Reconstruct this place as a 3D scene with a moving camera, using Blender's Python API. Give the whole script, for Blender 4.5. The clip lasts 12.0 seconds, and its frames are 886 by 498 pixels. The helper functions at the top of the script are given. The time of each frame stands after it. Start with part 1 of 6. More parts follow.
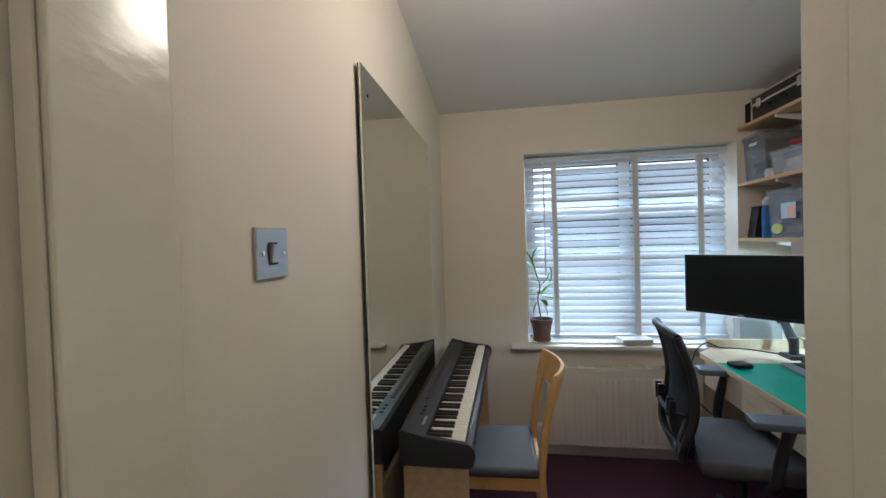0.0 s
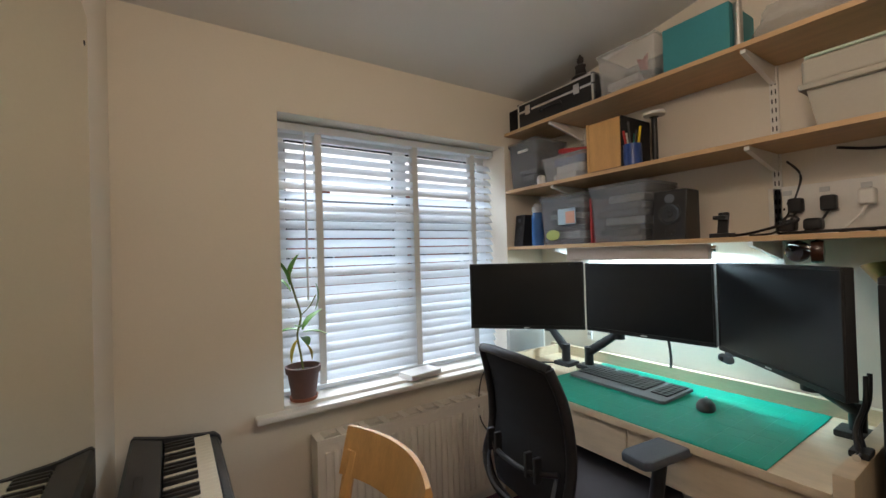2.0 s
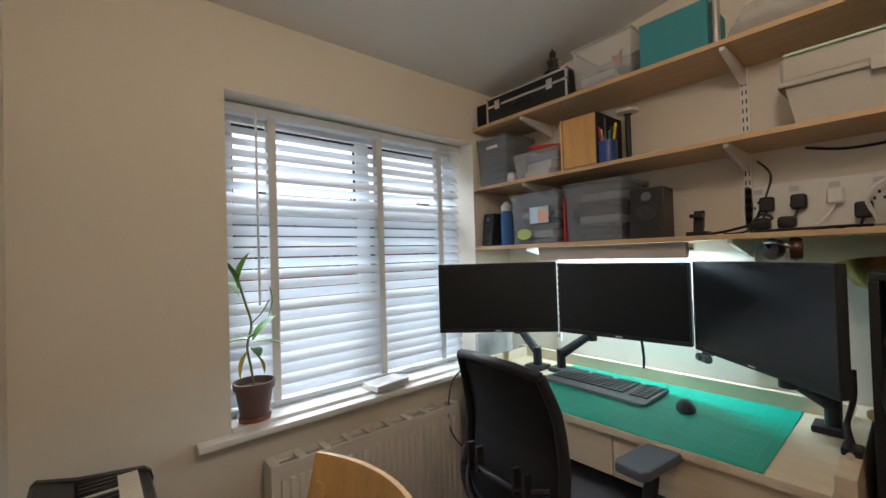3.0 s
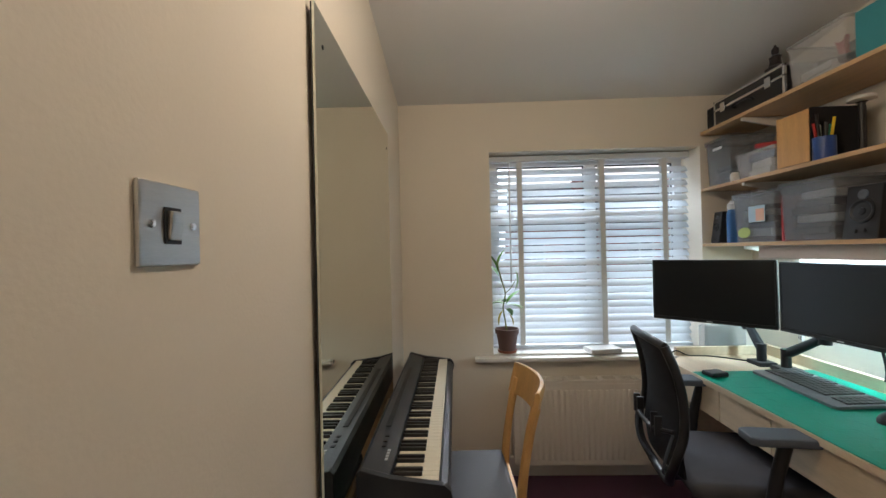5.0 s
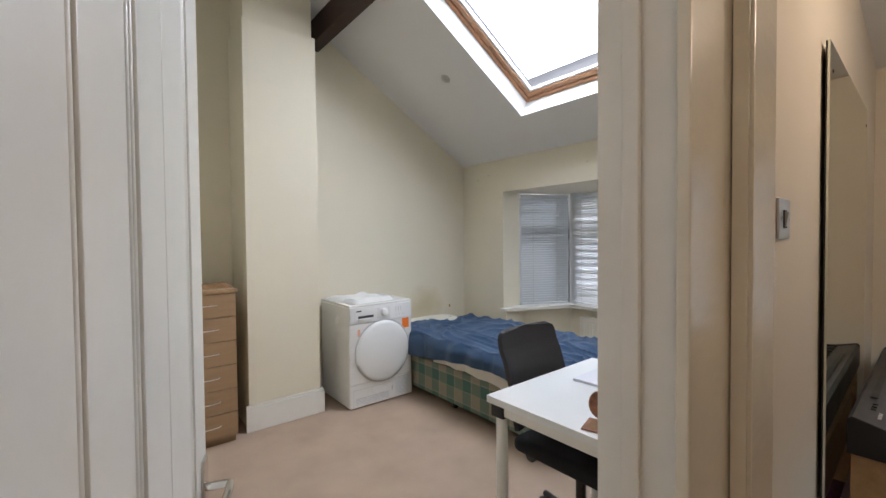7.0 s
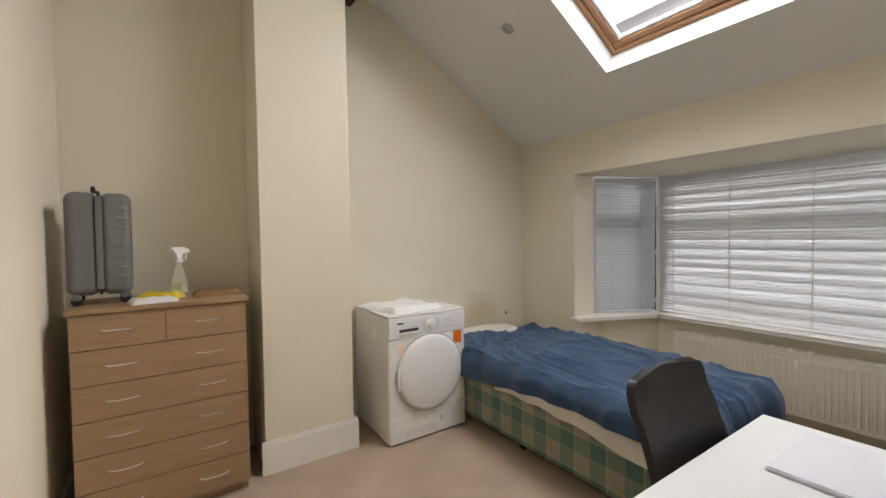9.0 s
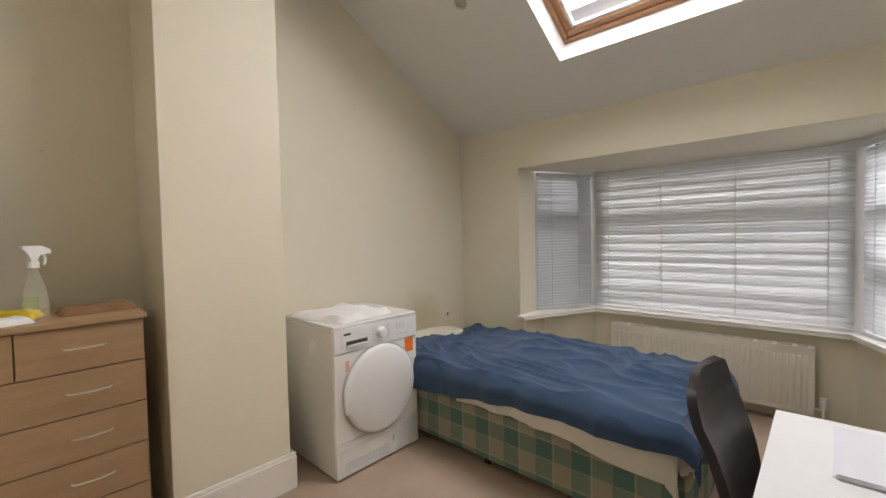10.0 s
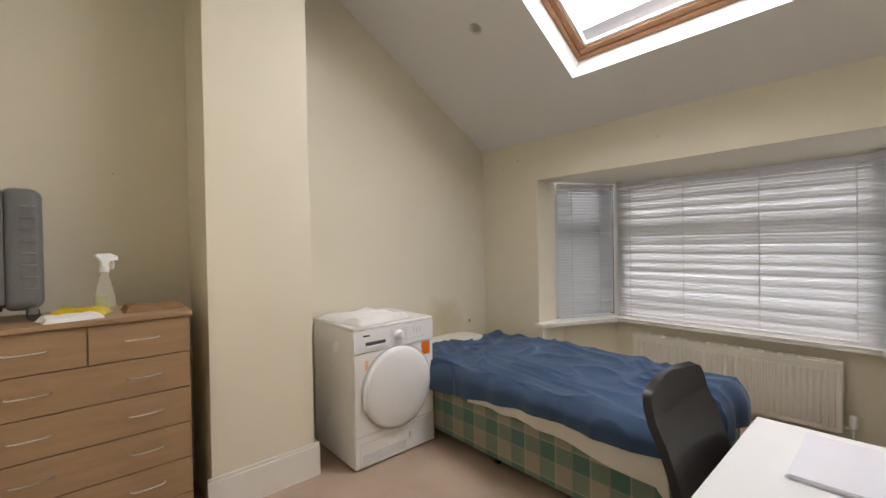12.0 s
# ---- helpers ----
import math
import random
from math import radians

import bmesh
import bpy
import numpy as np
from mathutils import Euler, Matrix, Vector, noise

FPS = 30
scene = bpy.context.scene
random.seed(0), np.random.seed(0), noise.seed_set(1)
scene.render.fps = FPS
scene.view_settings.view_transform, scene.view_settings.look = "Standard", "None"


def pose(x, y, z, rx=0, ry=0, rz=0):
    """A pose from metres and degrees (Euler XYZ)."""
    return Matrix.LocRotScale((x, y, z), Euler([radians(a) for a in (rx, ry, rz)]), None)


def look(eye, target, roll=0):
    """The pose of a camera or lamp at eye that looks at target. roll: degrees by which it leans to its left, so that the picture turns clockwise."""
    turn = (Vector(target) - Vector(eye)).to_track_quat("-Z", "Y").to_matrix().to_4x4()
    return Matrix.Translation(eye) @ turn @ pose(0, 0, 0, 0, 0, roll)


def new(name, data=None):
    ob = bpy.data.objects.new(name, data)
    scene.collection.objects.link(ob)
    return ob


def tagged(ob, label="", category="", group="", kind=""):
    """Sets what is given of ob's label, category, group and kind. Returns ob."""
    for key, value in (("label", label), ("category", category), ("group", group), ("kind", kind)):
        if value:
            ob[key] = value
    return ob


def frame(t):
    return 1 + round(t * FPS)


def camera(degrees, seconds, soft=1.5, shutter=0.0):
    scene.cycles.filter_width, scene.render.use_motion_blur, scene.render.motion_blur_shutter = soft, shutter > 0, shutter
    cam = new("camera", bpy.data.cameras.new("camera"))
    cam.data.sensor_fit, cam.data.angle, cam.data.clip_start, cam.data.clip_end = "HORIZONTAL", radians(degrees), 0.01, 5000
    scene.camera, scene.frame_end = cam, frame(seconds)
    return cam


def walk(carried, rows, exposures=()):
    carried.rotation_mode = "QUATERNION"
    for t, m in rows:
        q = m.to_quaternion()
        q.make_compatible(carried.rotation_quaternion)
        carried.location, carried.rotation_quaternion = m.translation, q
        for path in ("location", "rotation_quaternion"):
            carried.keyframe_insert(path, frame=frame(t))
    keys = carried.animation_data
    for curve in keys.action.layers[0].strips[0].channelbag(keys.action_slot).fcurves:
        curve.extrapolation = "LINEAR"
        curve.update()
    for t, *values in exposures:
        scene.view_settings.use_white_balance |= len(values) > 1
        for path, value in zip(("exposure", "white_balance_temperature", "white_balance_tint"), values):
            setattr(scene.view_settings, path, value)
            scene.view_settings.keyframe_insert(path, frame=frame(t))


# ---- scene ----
cam = camera(94.7, 12.0)
METRES, EYE, TILT, LEAN, TURN = 4.8, 1.42, 0.0, 0.0, 9.1
ROWS = [
    (0.0, 0.0, 0.0, 0.0, -0.04, -1.18, 1.81),
    (0.5, 0.0027, 0.0631, 0.0017, -5.8, -0.62, 1.66),
    (1.0, -0.0004, 0.1208, -0.0034, -14.89, -0.06, 1.67),
    (1.5, -0.0157, 0.1602, -0.0097, -30.29, 0.3, 1.74),
    (2.0, -0.0227, 0.2025, -0.0147, -42.63, 0.65, 1.7),
    (2.5, -0.0171, 0.2413, -0.0185, -51.92, 0.94, 1.71),
    (4.5, -0.0125, 0.1313, -0.0117, -21.87, 0.44, 1.61),
    (5.0, -0.0137, 0.0516, -0.0104, -7.38, 0.26, 1.32),
    (5.5, -0.0205, -0.0289, -0.01, 5.57, -0.02, 1.13),
    (6.0, -0.0311, -0.0847, -0.009, 18.55, -0.37, 0.75),
    (6.5, -0.0441, -0.1045, -0.0106, 31.35, -0.91, 0.64),
    (7.0, -0.058, -0.1005, -0.0112, 41.6, -1.35, 0.53),
    (7.5, -0.0747, -0.0683, -0.0164, 49.8, -1.53, 0.67),
    (9.5, -0.2245, -0.0037, -0.0152, 43.4, -2.0, 1.03),
    (10.0, -0.2693, -0.0037, -0.0216, 33.88, -1.88, 1.26),
    (10.5, -0.2978, -0.0024, -0.0254, 24.75, -1.98, 1.38),
    (11.0, -0.3015, -0.0026, -0.0258, 21.19, -1.59, 1.39),
    (11.5, -0.2767, -0.0057, -0.0231, 28.26, -0.91, 1.29),
    (12.0, -0.2232, -0.0116, -0.0196, 39.46, -0.65, 1.02),
]
walk(cam, [(t, pose(0, 0, EYE, TILT, LEAN, TURN) @ pose(METRES * x, METRES * y, METRES * z, 90 + pitch, roll, yaw)) for t, x, y, z, yaw, pitch, roll in ROWS],
     exposures=[(0.0, 0.1, 5250, 7), (1.0, 0.12, 5450, 8), (1.5, 0.14, 6000, 13), (2.5, 0.1, 5900, 11), (4.5, 0.12, 6250, 13), (5.5, 0.1, 5500, 6), (6.0, 0.05, 5800, 10), (7.5, -0.04, 6250, 16), (9.5, -0.15, 7100, 18), (12.0, -0.08, 7050, 19)])


# ---- world and large lights ----
world = bpy.data.worlds.new("overcast")
scene.world = world
world.use_nodes = True
wn, wl = world.node_tree.nodes, world.node_tree.links
sky = wn.new("ShaderNodeTexSky")
sky.sky_type, sky.sun_disc = "NISHITA", False
sky.sun_elevation, sky.sun_rotation = radians(40), radians(20)
sky.air_density, sky.dust_density, sky.ozone_density = 1.0, 6.0, 0.6
grey = wn.new("ShaderNodeHueSaturation")
grey.inputs["Saturation"].default_value = 0.35
wl.new(sky.outputs[0], grey.inputs["Color"])
wl.new(grey.outputs[0], wn["Background"].inputs["Color"])
wn["Background"].inputs["Strength"].default_value = 0.09


def lamp(name, kind, m, energy, col, size=0.1, size_y=None):
    d = bpy.data.lights.new(name, kind)
    d.energy, d.color = energy, col
    if kind == "AREA":
        d.shape, d.size, d.size_y = "RECTANGLE", size, size_y or size
    elif kind == "POINT":
        d.shadow_soft_size = size
    ob = new(name, d)
    ob.matrix_world = m
    return ob


sun = lamp("sun", "SUN", look((0, 0, 0), (-0.25, -0.75, -0.66)), 0.8, (1.0, 0.97, 0.93))
sun.data.angle = radians(15)
SKYCOL = (0.88, 0.95, 1.0)
# skylight and bay stand in for the overcast sky, just outside the glass
lamp("skylight_daylight", "AREA", look((-1.945, 1.84, 3.05), (-1.945, 1.54, 2.54)), 37, SKYCOL, 1.1, 1.15)
lamp("bay_daylight", "AREA", look((-1.95, 5.2, 2.3), (-1.95, 3.0, 1.2)), 120, SKYCOL, 5.0, 2.4)
lamp("study_daylight", "AREA", look((0.75, 3.85, 2.95), (0.75, 2.8, 1.45)), 95, (0.85, 0.94, 1.0), 1.6, 1.2)
# warm bulbs of the study and the landing
lamp("study_bulb", "POINT", pose(0.25, 1.12, 2.13), 12.5, (1.0, 0.78, 0.56), 0.09)
lamp("landing_bulb", "POINT", pose(0.30, -0.75, 2.22), 6, (1.0, 0.82, 0.62), 0.06)
lamp("desk_strip", "AREA", pose(1.60, 1.98, 1.335, 0, 12, 0), 12, (0.72, 0.95, 1.0), 0.05, 0.62)


# ---- materials ----
def material(name, col, rough=0.5, metal=0.0, var=0.08, scale=5.0, stretch=(1, 1, 1), bump=0.08, bscale=90.0, spec=0.5,
             trans=0.0, coat=0.0, col2=None, ior=1.45, rvar=0.1, island=False, emit=0.0):
    m = bpy.data.materials.new(name)
    m.use_nodes = True
    n, l = m.node_tree.nodes, m.node_tree.links
    b = n["Principled BSDF"]
    tc, mp = n.new("ShaderNodeTexCoord"), n.new("ShaderNodeMapping")
    mp.inputs["Scale"].default_value = stretch
    l.new(tc.outputs["Object"], mp.inputs["Vector"])
    big, fine = n.new("ShaderNodeTexNoise"), n.new("ShaderNodeTexNoise")
    big.inputs["Scale"].default_value, big.inputs["Detail"].default_value = scale, 6
    fine.inputs["Scale"].default_value, fine.inputs["Detail"].default_value = bscale, 3
    l.new(mp.outputs[0], big.inputs["Vector"])
    l.new(mp.outputs[0], fine.inputs["Vector"])
    add = n.new("ShaderNodeMath")
    add.operation = "MULTIPLY_ADD"
    add.inputs[1].default_value = 0.35
    l.new(fine.outputs["Fac"], add.inputs[0])
    sc = n.new("ShaderNodeMath")
    sc.operation = "MULTIPLY"
    sc.inputs[1].default_value = 0.65
    l.new(big.outputs["Fac"], sc.inputs[0])
    l.new(sc.outputs[0], add.inputs[2])
    ramp = n.new("ShaderNodeValToRGB")
    c2 = col2 or tuple(min(1, c * (1 + var)) for c in col)
    c1 = tuple(c * (1 - var) for c in col)
    ramp.color_ramp.elements[0].position, ramp.color_ramp.elements[1].position = 0.32, 0.68
    ramp.color_ramp.elements[0].color, ramp.color_ramp.elements[1].color = (*c1, 1), (*c2, 1)
    l.new(add.outputs[0], ramp.inputs["Fac"])
    out = ramp.outputs["Color"]
    if island:
        info, hs = n.new("ShaderNodeObjectInfo"), n.new("ShaderNodeHueSaturation")
        mr = n.new("ShaderNodeMapRange")
        mr.inputs["To Min"].default_value, mr.inputs["To Max"].default_value = 0.85, 1.12
        l.new(info.outputs["Random"], mr.inputs["Value"])
        l.new(mr.outputs[0], hs.inputs["Value"])
        l.new(out, hs.inputs["Color"])
        out = hs.outputs["Color"]
    l.new(out, b.inputs["Base Color"])
    rr = n.new("ShaderNodeMapRange")
    rr.inputs["To Min"].default_value, rr.inputs["To Max"].default_value = max(0.02, rough - rvar), min(1, rough + rvar)
    l.new(big.outputs["Fac"], rr.inputs["Value"])
    l.new(rr.outputs[0], b.inputs["Roughness"])
    if bump:
        bp = n.new("ShaderNodeBump")
        bp.inputs["Strength"].default_value, bp.inputs["Distance"].default_value = bump, 0.004
        l.new(fine.outputs["Fac"], bp.inputs["Height"])
        l.new(bp.outputs[0], b.inputs["Normal"])
    b.inputs["Metallic"].default_value = metal
    b.inputs["Specular IOR Level"].default_value = spec
    b.inputs["Transmission Weight"].default_value = trans
    b.inputs["Coat Weight"].default_value = coat
    b.inputs["IOR"].default_value = ior
    if emit:
        b.inputs["Emission Color"].default_value = (*col, 1)
        b.inputs["Emission Strength"].default_value = emit
    return m


M_CREAM = material("cream_paint", (0.77, 0.715, 0.58), 0.62, var=0.03, scale=1.5, bump=0.10, bscale=140, spec=0.3)
M_STUDY = material("warm_white_paint", (0.78, 0.72, 0.62), 0.6, var=0.025, scale=1.5, bump=0.10, bscale=140, spec=0.3)
M_CEIL = material("white_ceiling_paint", (0.74, 0.73, 0.715), 0.75, var=0.02, scale=1.2, bump=0.08, bscale=120, spec=0.2)
M_GLOSS = material("cream_gloss_paint", (0.78, 0.72, 0.60), 0.24, var=0.03, scale=3, stretch=(1, 1, 2.5), bump=0.22, bscale=18, coat=0.1, rvar=0.06)
M_WHITE = material("white_gloss_paint", (0.80, 0.78, 0.73), 0.32, var=0.02, scale=3, bump=0.03, bscale=25, rvar=0.02)
M_PLASTIC = material("white_plastic", (0.82, 0.83, 0.83), 0.32, var=0.02, scale=4, bump=0.02)
M_ENAMEL = material("white_enamel", (0.82, 0.81, 0.79), 0.25, var=0.02, scale=3, bump=0.02)
M_RAD = material("radiator_enamel", (0.80, 0.76, 0.68), 0.35, var=0.04, scale=4, bump=0.03)
M_GREYPL = material("grey_white_print", (0.55, 0.56, 0.57), 0.4, var=0.03)
M_CARPET = material("beige_carpet", (0.50, 0.385, 0.295), 0.95, var=0.14, scale=3.0, bump=0.9, bscale=420, spec=0.1)
M_PURPLE = material("purple_carpet", (0.075, 0.018, 0.055), 0.95, var=0.25, scale=5.0, bump=0.9, bscale=380, spec=0.1)
M_PURPLE.node_tree.nodes["Principled BSDF"].inputs["Sheen Weight"].default_value = 0.2
M_OAK = material("light_oak_board", (0.52, 0.355, 0.20), 0.45, var=0.16, scale=7, stretch=(5, 0.6, 5), bump=0.10, bscale=60)
M_SHELF = material("birch_shelf_board", (0.55, 0.36, 0.19), 0.5, var=0.12, scale=7, stretch=(5, 0.6, 5), bump=0.08, bscale=60)
M_DESK = material("pale_ash_board", (0.62, 0.51, 0.36), 0.45, var=0.10, scale=7, stretch=(5, 0.6, 5), bump=0.08, bscale=60)
M_CHEST = material("beech_effect_board", (0.35, 0.225, 0.125), 0.45, var=0.13, scale=6, stretch=(4, 0.5, 6), bump=0.06, bscale=50)
M_BEECH = material("lacquered_beech", (0.62, 0.36, 0.13), 0.38, var=0.14, scale=6, stretch=(5, 5, 0.8), bump=0.08, bscale=50)
M_PINE = material("varnished_pine", (0.36, 0.18, 0.085), 0.35, var=0.16, scale=6, stretch=(0.7, 4, 4), bump=0.08, bscale=50)
M_BEAM = material("dark_stained_beam", (0.045, 0.018, 0.012), 0.5, var=0.3, scale=6, stretch=(0.5, 5, 5), bump=0.4, bscale=40)
M_BLACK = material("black_plastic", (0.018, 0.018, 0.020), 0.42, var=0.15, scale=8, bump=0.10, bscale=260)
M_MATT = material("matt_black_fabric", (0.020, 0.020, 0.022), 0.85, var=0.2, scale=9, bump=0.5, bscale=500, spec=0.25)
M_SCREEN = material("dark_screen", (0.010, 0.011, 0.013), 0.30, var=0.05, scale=3, bump=0.0, rvar=0.03)
M_GREYFAB = material("grey_seat_fabric", (0.085, 0.085, 0.095), 0.9, var=0.15, scale=9, bump=0.5, bscale=420, spec=0.2)
M_SEAT = material("slate_leatherette", (0.075, 0.078, 0.09), 0.5, var=0.12, scale=8, bump=0.2, bscale=120)
M_ARMPAD = material("grey_arm_pad", (0.10, 0.12, 0.15), 0.42, var=0.08, bump=0.1)
M_BROWNBK = material("dark_brown_leatherette", (0.022, 0.018, 0.020), 0.42, var=0.1, scale=8, bump=0.15, bscale=200)
M_STEEL = material("brushed_steel", (0.55, 0.54, 0.52), 0.32, metal=1.0, var=0.08, scale=8, stretch=(1, 1, 8), bump=0.05)
M_CHROME = material("chrome", (0.75, 0.75, 0.75), 0.12, metal=1.0, var=0.03, bump=0.0, rvar=0.04)
M_MIRROR = material("mirror_silver", (0.74, 0.77, 0.70), 0.015, metal=1.0, var=0.01, bump=0.0, rvar=0.005)
M_GLASS = material("window_glass", (1, 1, 1), 0.02, var=0.0, bump=0.0, trans=1.0, rvar=0.0)
M_CLEAR = material("clear_plastic", (0.62, 0.64, 0.66), 0.18, var=0.04, bump=0.03, trans=0.85, rvar=0.06)
M_SMOKE = material("smoky_plastic", (0.30, 0.32, 0.35), 0.22, var=0.06, bump=0.03, trans=0.7, rvar=0.06)
M_FROST = material("frosted_plastic", (0.50, 0.47, 0.40), 0.45, var=0.04, bump=0.06, trans=0.45)
M_SLAT = material("white_slat", (0.80, 0.81, 0.82), 0.38, var=0.02, scale=3, bump=0.0)
M_TAPE = material("white_ladder_tape", (0.74, 0.74, 0.72), 0.8, var=0.04, bump=0.3, bscale=400)
M_ALU = material("white_aluminium_slat", (0.78, 0.79, 0.80), 0.35, var=0.02, scale=3, bump=0.0)
M_UPVC = material("white_upvc", (0.82, 0.83, 0.84), 0.3, var=0.02, bump=0.0)
M_GASKET = material("black_rubber_gasket", (0.02, 0.02, 0.02), 0.7, var=0.1)
M_MAT = material("green_cutting_mat", (0.0, 0.30, 0.20), 0.45, var=0.07, scale=4, bump=0.1, bscale=200)
M_MATLINE = material("pale_green_print", (0.10, 0.45, 0.34), 0.5, var=0.05)
M_DUVET = material("blue_cotton", (0.045, 0.085, 0.160), 0.9, var=0.12, scale=5, bump=0.35, bscale=500, spec=0.15)
M_DUVET.node_tree.nodes["Principled BSDF"].inputs["Sheen Weight"].default_value = 0.15
M_SHEET = material("off_white_sheet", (0.72, 0.69, 0.60), 0.75, var=0.05, scale=5, bump=0.3, bscale=300)
M_SATIN = material("satin_bed_sheet", (0.66, 0.63, 0.56), 0.34, var=0.05, scale=5, bump=0.1, bscale=200)
M_TOWEL = material("white_towel", (0.80, 0.80, 0.79), 0.95, var=0.05, scale=20, bump=0.8, bscale=300)
M_YELLOW = material("yellow_cloth", (0.75, 0.55, 0.03), 0.9, var=0.08, bump=0.5, bscale=300)
M_BROWNCL = material("brown_cloth", (0.26, 0.15, 0.07), 0.9, var=0.2, scale=12, bump=0.6, bscale=260)
M_SUIT = material("grey_hard_shell", (0.16, 0.16, 0.16), 0.36, var=0.08, scale=6, bump=0.15, bscale=160)
M_TERRA = material("mauve_brown_pot", (0.16, 0.095, 0.085), 0.6, var=0.1, scale=8, bump=0.1)
M_SAUCER = material("terracotta_saucer", (0.30, 0.11, 0.065), 0.6, var=0.1, scale=8, bump=0.1)
M_SOIL = material("potting_soil", (0.03, 0.02, 0.015), 0.95, var=0.3, scale=40, bump=1.0, bscale=120)
M_LEAF = material("green_leaf", (0.14, 0.34, 0.04), 0.4, var=0.25, scale=12, bump=0.1, island=True)
M_YLEAF = material("yellowing_leaf", (0.55, 0.42, 0.03), 0.5, var=0.2, scale=12, bump=0.1)
M_STEM = material("plant_stem", (0.20, 0.22, 0.07), 0.6, var=0.2, scale=20, bump=0.3)
M_IVORY = material("piano_white_key", (0.74, 0.68, 0.55), 0.25, var=0.02, bump=0.0)
M_EBONY = material("piano_black_key", (0.015, 0.014, 0.014), 0.35, var=0.1, bump=0.05)
M_PIANO = material("dark_piano_case", (0.022, 0.024, 0.028), 0.38, var=0.12, scale=8, bump=0.12, bscale=200)
M_PAPER = material("white_paper", (0.78, 0.78, 0.84), 0.8, var=0.02, bump=0.05)
M_TEAL = material("teal_cardboard", (0.05, 0.25, 0.29), 0.6, var=0.06, bump=0.05)
M_BLUE = material("blue_plastic", (0.02, 0.06, 0.25), 0.3, var=0.1, bump=0.02)
M_BOTTLE = material("blue_bottle", (0.05, 0.16, 0.42), 0.18, var=0.08, bump=0.0, trans=0.35)
M_ORANGE = material("orange_sticker", (0.85, 0.20, 0.02), 0.5, var=0.05, bump=0.0)
M_PEACH = material("peach_sticker", (0.80, 0.45, 0.32), 0.5, var=0.1, bump=0.0)
M_RED = material("red_plastic", (0.42, 0.03, 0.03), 0.4, var=0.1, bump=0.02)
M_WINE = material("wine_red_plastic", (0.12, 0.008, 0.014), 0.2, var=0.1, bump=0.0)
M_GREENP = material("green_plastic", (0.03, 0.28, 0.18), 0.4, var=0.1, bump=0.02)
M_MINT = material("pale_mint_plastic", (0.50, 0.60, 0.50), 0.4, var=0.06, bump=0.1)
M_LIME = material("lime_print", (0.38, 0.45, 0.10), 0.5, var=0.1, bump=0.0)
M_LABEL = material("pale_blue_label", (0.50, 0.66, 0.78), 0.5, var=0.05, bump=0.0)
M_SKIN = material("white_label", (0.78, 0.77, 0.74), 0.5, var=0.03, bump=0.0)
M_TAUPE = material("beige_pelmet_paint", (0.52, 0.43, 0.37), 0.5, var=0.05, scale=3, bump=0.03)
M_DARKST = material("dark_stone_figure", (0.022, 0.016, 0.016), 0.5, var=0.2, bump=0.2)
M_BRASS = material("aged_brass", (0.26, 0.15, 0.05), 0.36, metal=1.0, var=0.2, scale=8, bump=0.05)
M_BROWNPL = material("glossy_brown_plastic", (0.05, 0.02, 0.012), 0.2, var=0.2, bump=0.0)
M_CORK = material("printed_cork", (0.34, 0.15, 0.09), 0.7, var=0.35, scale=30, bump=0.3)
M_LIQ = material("clear_spray_bottle", (0.78, 0.80, 0.66), 0.12, var=0.03, bump=0.0, trans=0.9)
M_LED = material("led_diffuser", (0.75, 0.93, 1.0), 0.5, var=0.0, bump=0.0, emit=3.0)
M_BRICK = material("red_brick_wall", (0.36, 0.10, 0.07), 0.85, var=0.25, scale=3, bump=0.3, bscale=30)
M_ROOF = material("slate_roof", (0.16, 0.17, 0.19), 0.7, var=0.2, scale=3, bump=0.3, bscale=30)
M_ROAD = material("asphalt", (0.06, 0.06, 0.062), 0.9, var=0.2, scale=2, bump=0.4, bscale=60)
M_HEDGE = material("hedge_leaves", (0.07, 0.13, 0.03), 0.7, var=0.4, scale=8, bump=0.3, bscale=40)
M_DARKGL = material("dark_window_glass", (0.05, 0.06, 0.07), 0.08, var=0.1, bump=0.0)
M_STAIN = material("plaster_stain", (0.52, 0.42, 0.24), 0.8, var=0.1, scale=6, bump=0.05)


